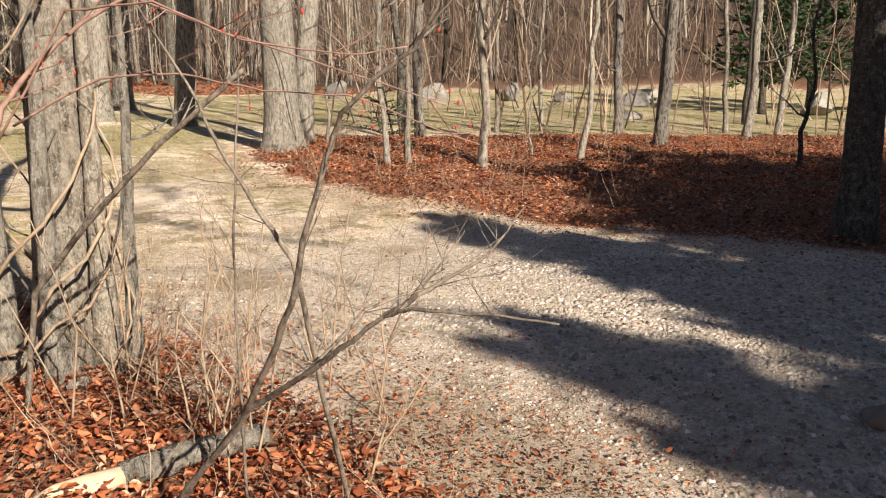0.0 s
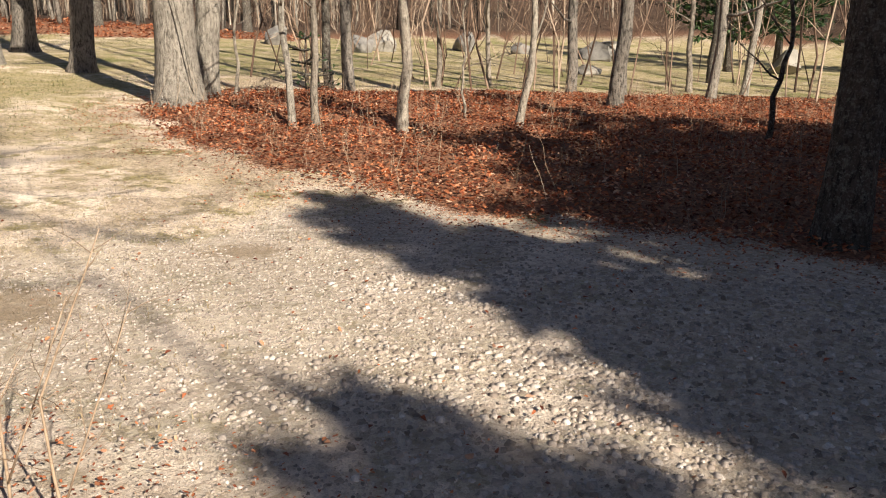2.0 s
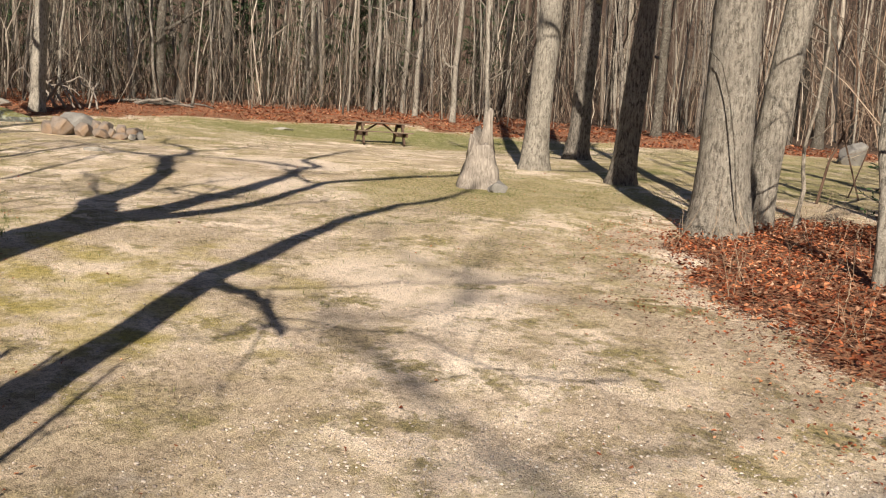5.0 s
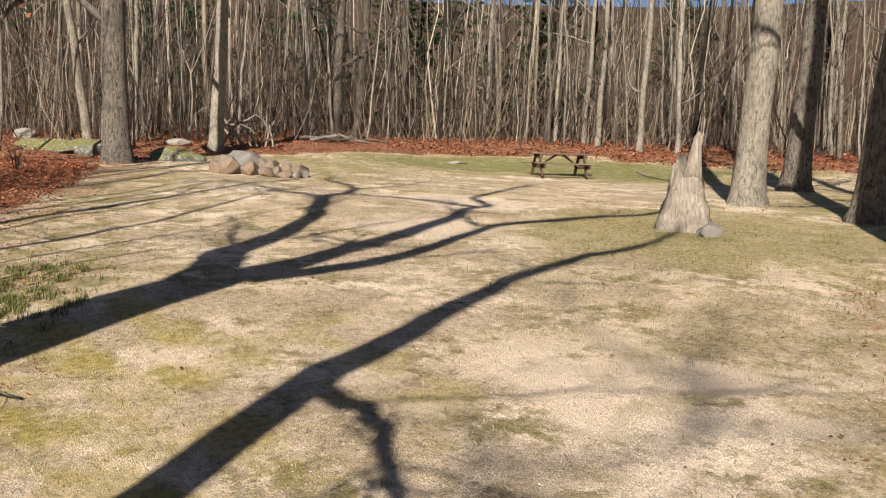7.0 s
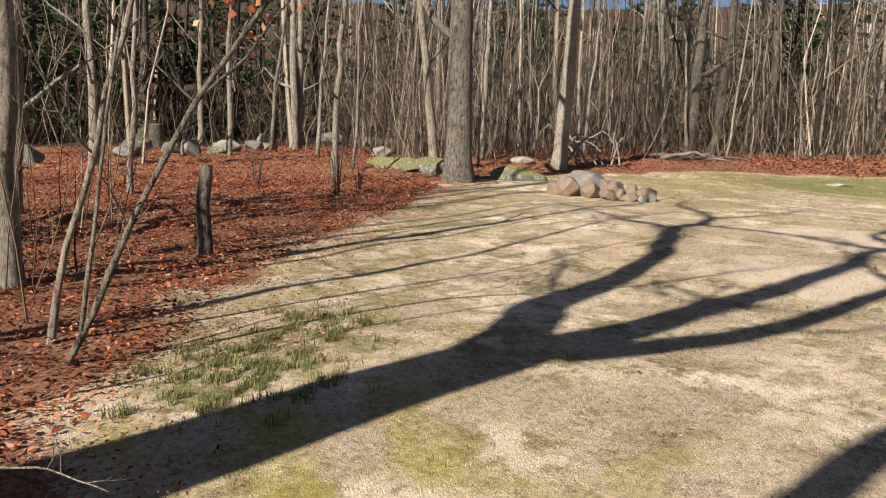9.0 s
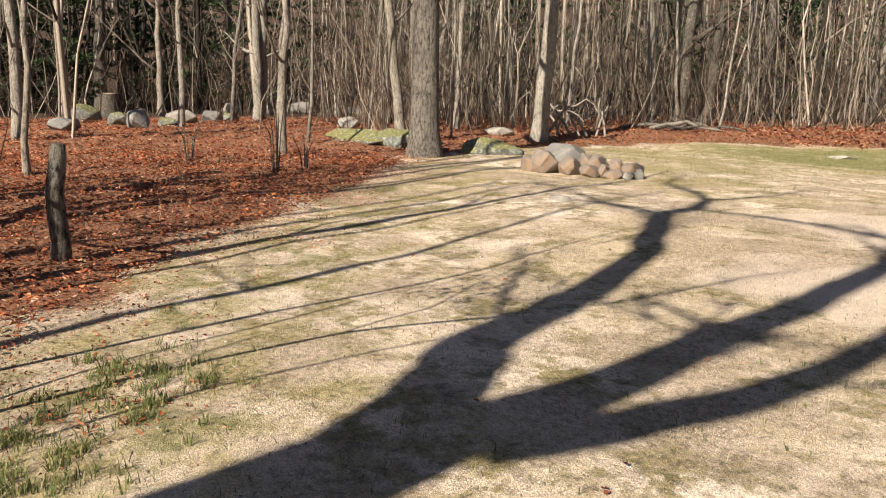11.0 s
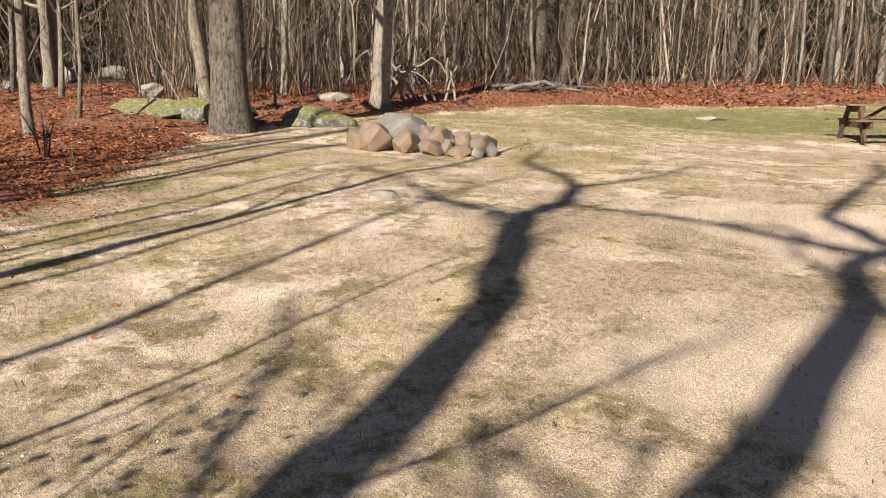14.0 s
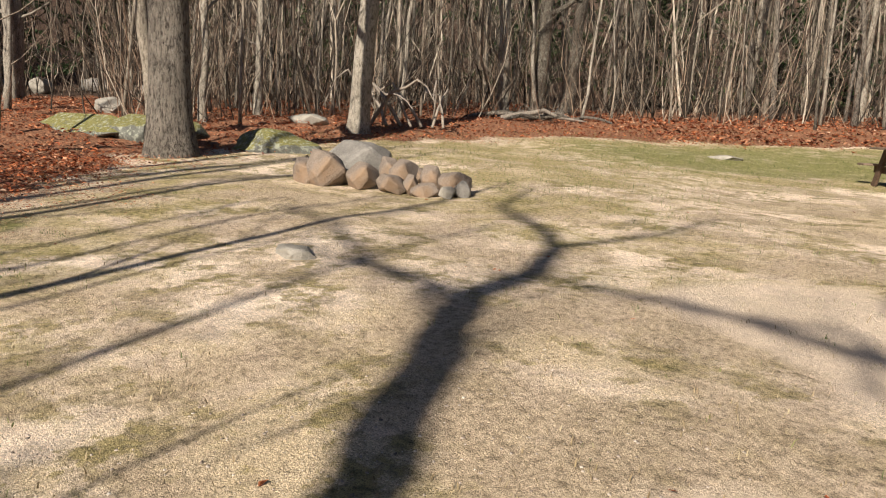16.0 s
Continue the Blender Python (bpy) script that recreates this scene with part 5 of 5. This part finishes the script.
stems("leaning_sapling", [
    (0.018, 0.008, rooted((-7.4, 6.3, 0), (-7.5, 6.6, 0.7), (-7.5, 6.95, 1.3), (-7.4, 7.2, 2.0), (-7.2, 7.5, 2.7), (-6.8, 7.7, 3.4))),
    (0.011, 0.004, [(-7.5, 6.9, 1.2), (-7.8, 7.0, 1.6), (-8.0, 7.2, 2.1), (-8.1, 7.3, 2.8)]),
], BARK_PALE, "pale lichen-spotted sapling leaning from leaf litter", "sapling", 903, 0.6, 8)
for i, (x, y, lx, ly) in enumerate([(-12.2, 5.6, -0.06, 0.02), (-12.6, 5.2, -0.1, 0.0), (-13.4, 4.6, -0.02, 0.05), (-15.6, 6.0, 0.03, 0.02)]):
    tree("birch_tree", x, y, 11, 0.1 + 0.015 * (i % 2), 910 + i, "white-grey birch at the woods' edge", BARK_PALE, (lx, ly), 7, 0.2, 0.3, 0.06, 0.28, 8, "birches at the woods' edge", sides=10)


def hanging_leaves(x, y, z, spread, n, seed):
    r = np.random.RandomState(seed)
    verts, faces = [], []
    for _ in range(n):
        c = Vector((x + r.normal(0, spread), y + r.normal(0, spread), z + r.normal(0, spread * 0.6)))
        u = Vector(r.normal(0, 1, 3)).normalized()
        w = u.cross(Vector(r.normal(0, 1, 3))).normalized()
        s, k = r.uniform(0.05, 0.09), len(verts)
        verts += [c, c + u * s * 0.4 + w * s * 0.35, c + u * s, c + u * s * 0.4 - w * s * 0.35]
        faces.append((k, k + 1, k + 2, k + 3))
    g = Geo()
    g.v, g.f = verts, faces
    ob = piece("clinging_leaves", g, LEAF, None, "", True)
    return tagged(ob, "withered orange oak leaves still clinging to twigs", "leaves", kind="stuff")


hanging_leaves(-8.3, 8.4, 2.75, 0.22, 60, 921)
hanging_leaves(-8.9, 8.6, 2.5, 0.2, 40, 922)

OAK = Vector((-4.7, 3.7, gz(-4.7, 3.7)))
for i, (sx, sy) in enumerate([(-11.44, 12.23), (-11.2, 12.1), (-10.8, 11.8), (-10.74, 12.16), (-10.4, 11.8), (-10.37, 11.43), (-11.9, 12.5), (-10.3, 13.6)]):
    p = OAK + shaded_line(OAK.x, OAK.y, [(sx, sy)])[0]
    hanging_leaves(p.x, p.y, p.z, 0.13, 26, 1100 + i)

for i, (x, y, h, n) in enumerate([(-18.37, 11.0, 1.25, 5), (-20.3, 9.7, 0.8, 4), (-19.2, 11.6, 0.6, 4)]):
    rng = random.Random(1200 + i)
    z = gz(x, y)
    lines = []
    for k in range(n):
        ax, ay = rng.uniform(-0.22, 0.22), rng.uniform(-0.22, 0.22)
        lines.append((rng.uniform(0.012, 0.022), 0.004, [(x + ax * 0.3, y + ay * 0.3, z - 0.03), (x + ax * 0.6, y + ay * 0.6, z + h * 0.5), (x + ax * 1.5, y + ay * 1.5, z + h * rng.uniform(0.7, 1.05))]))
    stems("bare_shrub", lines, BARK_DARK, "dark upright bare shrub in leaf litter", "shrub", 1210 + i, 0.35, 6)

# ---- fallen limbs by the woods' edge ----
for i in range(9):
    rng = random.Random(930 + i)
    x, y = -26.6 + rng.uniform(-0.7, 0.7), 20.6 + rng.uniform(-0.7, 1.2)
    a, z = rng.uniform(0, 6.28), gz(-26.6, 20.6)
    pts = [(x + math.cos(a) * k * 0.3 + 0.12 * math.sin(k + i), y + math.sin(a) * k * 0.3, z + 0.05 + 1.3 * math.sin(k / 6 * 2.6) * rng.uniform(0.5, 1.0)) for k in range(7)]
    stems("dead_limb", [(rng.uniform(0.025, 0.05), 0.01, pts)], DEAD_WOOD, "bleached curved dead limb in a tangle", "branch", 940 + i, 0.4, 4)
for i in range(7):
    rng = random.Random(950 + i)
    x, y = -28.3 + rng.uniform(-1.2, 1.2), 25.2 + rng.uniform(-1.5, 1.5)
    z, a = gz(-28.3, 25.2), rng.uniform(0.6, 1.6)
    pts = [(x + math.cos(a) * k * 0.4, y + math.sin(a) * k * 0.4, z + 0.04 + (0.28 * math.sin(k / 6 * 3.0) * rng.uniform(0.2, 1))) for k in range(7)]
    stems("fallen_limb", [(rng.uniform(0.05, 0.09), 0.03, pts)], [DEAD_WOOD, BARK_DARK, BARK_GREY][i % 3], "fallen limb lying along the woods' edge", "branch", 960 + i, 0.5, 4)
for i, (x, y, r, lean) in enumerate([(-30.5, 27.0, 0.22, (0.02, 0.02)), (-30.0, 27.8, 0.2, (0.08, 0.05)), (-31.0, 26.2, 0.12, (-0.1, 0.0)), (-33.5, 33.5, 0.26, (0, 0)), (-29.9, 35.5, 0.12, (0.03, 0)), (-30.8, 36.5, 0.13, (0.05, 0.02)), (-26.0, 36.2, 0.1, (0, 0)),
                                    (-24.6, 36.6, 0.12, (0.02, 0)), (-22.8, 35.2, 0.12, (0, 0.02)), (-20.3, 34.6, 0.13, (0.04, 0)), (-18.8, 35.0, 0.1, (-0.02, 0)), (-12.0, 37.0, 0.2, (0, 0)), (-6.5, 40, 0.2, (0, 0))]):
    tree("forest_tree", x, y, 15, r, 970 + i, "dark forest tree at the woods' edge" if r > 0.19 else "pale straight tree at the woods' edge", BARK_DARK if r > 0.19 else BARK_PALE, lean, 7, 0.25, 0.35, 0.06, 0.25, 8, "trees at the woods' edge", sides=10)
for x, y, h, sp, s in [(-35.5, 36.0, 7.5, 2.6, 421), (-31.5, 40.5, 8, 2.6, 422), (-47, 5.5, 9, 3, 423), (-50, 9.5, 9, 3, 424), (-46, 1.5, 9, 3, 425), (-44, 3.5, 10, 3.4, 426), (-49, 7.5, 12, 3.8, 427), (-48, 12.5, 11, 3.6, 428), (-52, 3, 12, 4, 429), (-42, -1.5, 10, 3.6, 430), (-54, 11, 12, 4, 432), (-52, 16, 11, 3.6, 433), (-53, 21, 10, 4, 434), (-51, 27, 10, 4, 435), (-54, 32, 10, 4, 436), (-48, 36, 10, 4, 437), (-45, 42, 10, 4, 438), (-39.5, 43, 9, 3.6, 439), (-41, 33, 9, 3.4, 440), (-44, 25.5, 9, 3.4, 441), (-35, 47.5, 10, 3.8, 442), (-28, 50, 10, 3.8, 443)]:
    conifer("pine_tree", x, y, h, sp, s, "dark green pine standing back in the woods", 0.06, 15)

# ---- loose cover: leaves, gravel, grass ----


def oak_leaves(name, x, y, size, seed, label, mat=None, lift=0.03):
    """Curled leaves, each of six corners and a bent midrib, in one mesh."""
    r = np.random.RandomState(seed)
    n = len(x)
    outline = np.array([(-0.5, 0, 0), (-0.2, 0.2, 0.35), (0.2, 0.24, 0.3), (0.5, 0, 0.1), (0.2, -0.24, 0.3), (-0.2, -0.2, 0.35)])
    p = outline[None] * (1 + r.uniform(-0.4, 0.35, (n, 6, 3))) * size[:, None, None]
    p[:, :, 2] *= r.uniform(-0.5, 1.2, n)[:, None]
    for ax in (0, 1):
        a = r.uniform(-0.5, 0.5, n)
        c, s = np.cos(a)[:, None], np.sin(a)[:, None]
        u, w = (1, 2) if ax == 0 else (0, 2)
        pu, pw = p[:, :, u].copy(), p[:, :, w].copy()
        p[:, :, u], p[:, :, w] = pu * c - pw * s, pu * s + pw * c
    a = r.uniform(0, 6.28, n)
    c, s = np.cos(a)[:, None], np.sin(a)[:, None]
    px, py = p[:, :, 0].copy(), p[:, :, 1].copy()
    p[:, :, 0], p[:, :, 1] = px * c - py * s + x[:, None], px * s + py * c + y[:, None]
    p[:, :, 2] += (land(x, y) + r.uniform(0.005, lift, n))[:, None]
    idx = (np.arange(n) * 6)[:, None]
    faces = np.concatenate([idx + [0, 1, 2, 3], idx + [0, 3, 4, 5]])
    ob = scatter_mesh(name, p.reshape(-1, 3), faces, mat or LEAF)
    return tagged(ob, label, "leaves", kind="stuff")


def sample(n, box, seed, keep):
    r = np.random.RandomState(seed)
    x, y = r.uniform(box[0], box[1], n), r.uniform(box[2], box[3], n)
    k = r.rand(n) < keep(x, y, field_distance(x, y) + 0.35 * waves(x, y, 2.3, 8))
    return x[k], y[k], r


def litter(n, box, seed, lo, hi, keep=lambda x, y, d: smooth(0.9, -0.7, d), lift=0.06):
    x, y, r = sample(n, box, seed, keep)
    return oak_leaves("leaf_litter", x, y, r.uniform(lo, hi, len(x)) * np.where(field_distance(x, y) > -0.25, 0.55, 1.0), seed, "deep litter of curled red-brown oak leaves", lift=lift)


litter(135000, (-4.5, 12.5, 5.5, 22.5), 501, 0.03, 0.072, lift=0.08)
litter(72000, (-22, -6, 3, 15), 502, 0.028, 0.064)
litter(42000, (-38, -19, 4, 30), 503, 0.045, 0.095)
litter(95000, (-6.5, 1.4, -1.2, 6.5), 504, 0.02, 0.056, lambda x, y, d: smooth(0.9, -0.7, d) * smooth(5.2, 1.8, np.hypot(x + 1.2, y - 3.4)))
litter(24000, (-20, 1.4, -6, 4), 508, 0.04, 0.085)
litter(16000, (-28, -2, 27, 40), 505, 0.09, 0.15)
litter(12000, (-4.5, 4, 7, 18), 510, 0.025, 0.06, lambda x, y, d: smooth(2.0, 0.1, d) ** 2 * (d > -0.3), 0.02)
litter(26000, (-23, -6, 6, 16), 511, 0.025, 0.06, lambda x, y, d: smooth(1.8, 0.0, d) ** 2.5 * (d > -0.3), 0.02)
litter(9000, (-24, 8, 16, 34), 509, 0.03, 0.075, lambda x, y, d: smooth(2.2, 0.2, d) ** 2.5 * (d > -0.3), 0.03)
litter(900, (-22, 8, 1, 24), 506, 0.04, 0.09, lambda x, y, d: np.where(d > 0, 0.5, 0.0), 0.02)


def gravel(n, box, seed, lo, hi, keep):
    x, y, r = sample(n, box, seed, lambda x, y, d: keep(x, y, d) * (np.hypot(x + 1.62, y - 6.5) > 0.3) * (np.hypot(x + 0.41, (y - 7.8) * 1.4) > 0.2))
    n = len(x)
    base = np.array([(1, 0, -0.3), (0.3, 0.9, -0.3), (-0.8, 0.6, -0.3), (-0.8, -0.6, -0.3), (0.3, -0.9, -0.3), (0.7, 0.4, 0.5), (-0.65, 0.4, 0.55), (0, -0.75, 0.45)])
    faces = np.array([(0, 1, 5), (1, 6, 5), (1, 2, 6), (2, 3, 6), (3, 7, 6), (3, 4, 7), (4, 5, 7), (4, 0, 5), (5, 6, 7)])
    p = base[None] * (1 + r.uniform(-0.3, 0.3, (n, 8, 3)))
    p = p * (r.uniform(lo, hi, n)[:, None, None] * r.uniform(0.6, 1.1, (n, 1, 3)))
    a = r.uniform(0, 6.28, n)
    c, s = np.cos(a)[:, None], np.sin(a)[:, None]
    px, py = p[:, :, 0].copy(), p[:, :, 1].copy()
    p[:, :, 0], p[:, :, 1] = px * c - py * s + x[:, None], px * s + py * c + y[:, None]
    p[:, :, 2] += land(x, y)[:, None]
    f = (faces[None] + (np.arange(n) * 8)[:, None, None]).reshape(-1, 3)
    ob = scatter_mesh("gravel", p.reshape(-1, 3), f, PEBBLE)
    return tagged(ob, "loose grey and tan gravel on the drive", "gravel", kind="stuff")


litter(11000, (-1.4, 1.8, 1.6, 4.8), 512, 0.014, 0.04, lambda x, y, d: 0.85 * smooth(1.9, 0.6, np.hypot(x - 0.2, (y - 3.0) * 0.9)), 0.02)
litter(2600, (-1.5, 5, 2.2, 9), 507, 0.025, 0.07, lambda x, y, d: np.where(d > 0, 0.5, 0.0) * (0.4 + 0.6 * (waves(x, y, 1.3, 15) > 0)), 0.03)
gravel(18000, (-1, 6, 2, 9), 603, 0.012, 0.03, lambda x, y, d: smooth(0.1, 0.8, d) * smooth(3.6, 1.6, np.hypot(x - 2.9, (y - 5.2) * 0.9) + 0.6 * waves(x, y, 1.6, 16)))
gravel(60000, (-3, 6, 1, 10.5), 601, 0.005, 0.015, lambda x, y, d: smooth(0.1, 0.8, d) * smooth(6.2, 3.2, np.hypot(x - 1.6, (y - 5) * 0.9) + 0.5 * waves(x, y, 2, 9)))
gravel(16000, (-12.5, 3, 5, 15), 602, 0.004, 0.011, lambda x, y, d: smooth(0.1, 0.8, d) * 0.8)


def blades(name, n, box, seed, keep, h, mat, label, patch=0.55):
    x, y, r = sample(n, box, seed, lambda x, y, d: keep(x, y, d) * smooth(patch - 0.25, patch + 0.1, 0.5 + 0.5 * waves(x, y, 0.8, seed)))
    n = len(x)
    a, ln, w = r.uniform(0, 6.28, n), r.uniform(h * 0.4, h, n), r.uniform(0.0016, 0.0036, n)
    bend = r.uniform(0.2, 0.9, n) * ln
    z = land(x, y) - 0.005
    c, s = np.cos(a), np.sin(a)
    p = np.zeros((n, 5, 3))
    for i, (side, k) in enumerate([(-1, 0), (1, 0), (0.8, 0.6), (-0.8, 0.6), (0, 1)]):
        p[:, i, 0] = x - s * w * side + c * bend * k * k
        p[:, i, 1] = y + c * w * side + s * bend * k * k
        p[:, i, 2] = z + ln * k * (1 - 0.25 * k)
    idx = (np.arange(n) * 5)[:, None]
    faces = np.concatenate([idx + [0, 1, 2], idx + [0, 2, 3], idx + [3, 2, 4]])
    return tagged(scatter_mesh(name, p.reshape(-1, 3), faces, mat), label, "grass", kind="stuff")


blades("grass", 30000, (-9.5, -1, 6, 20.5), 701, lambda x, y, d: smooth(0, 0.6, d) * smooth(5.0, 2.0, np.hypot((x + 6.6) * 0.8, (y - 16.8) * 0.7)), 0.07, GRASS, "short patchy green and yellow grass")
blades("grass", 90000, (-23, -6.5, 7, 16.5), 702, lambda x, y, d: smooth(2.2, 0.3, np.abs(d - 0.5)) * (waves(x, y, 0.45, 26) > 0.35), 0.045, GRASS, "green grass tufts along the edge of the leaves")
blades("grass", 40000, (-26, -8, 18, 34), 703, lambda x, y, d: smooth(6, 2, np.abs(d - 2.5)), 0.09, GRASS, "strip of short green grass before the woods", 0.3)
blades("dry_grass", 60000, (-18, 0, 4, 22), 704, lambda x, y, d: smooth(0.1, 1, d) * 0.9, 0.05, STRAW, "sparse dry straw-coloured grass on sand")
blades("grass", 40000, (-10, -7.2, 7.7, 9.9), 705, lambda x, y, d: (waves(x, y, 0.22, 30) > -0.1) * np.maximum(smooth(0.75, 0.2, np.hypot((x + 8.2) * 0.8, y - 8.45) + 0.3 * waves(x, y, 0.5, 17)), 0.7 * smooth(0.55, 0.15, np.hypot(x + 9.2, y - 9.1) + 0.3 * waves(x, y, 0.4, 27))), 0.1, GRASS, "thick tuft of green grass", 0.0)
blades("grass", 60000, (-17, -1, 7, 18), 706, lambda x, y, d: smooth(0.3, 1.2, d) * (waves(x, y, 0.42, 18) > 1.15), 0.06, GRASS, "small scattered green grass tufts on sand", -1)
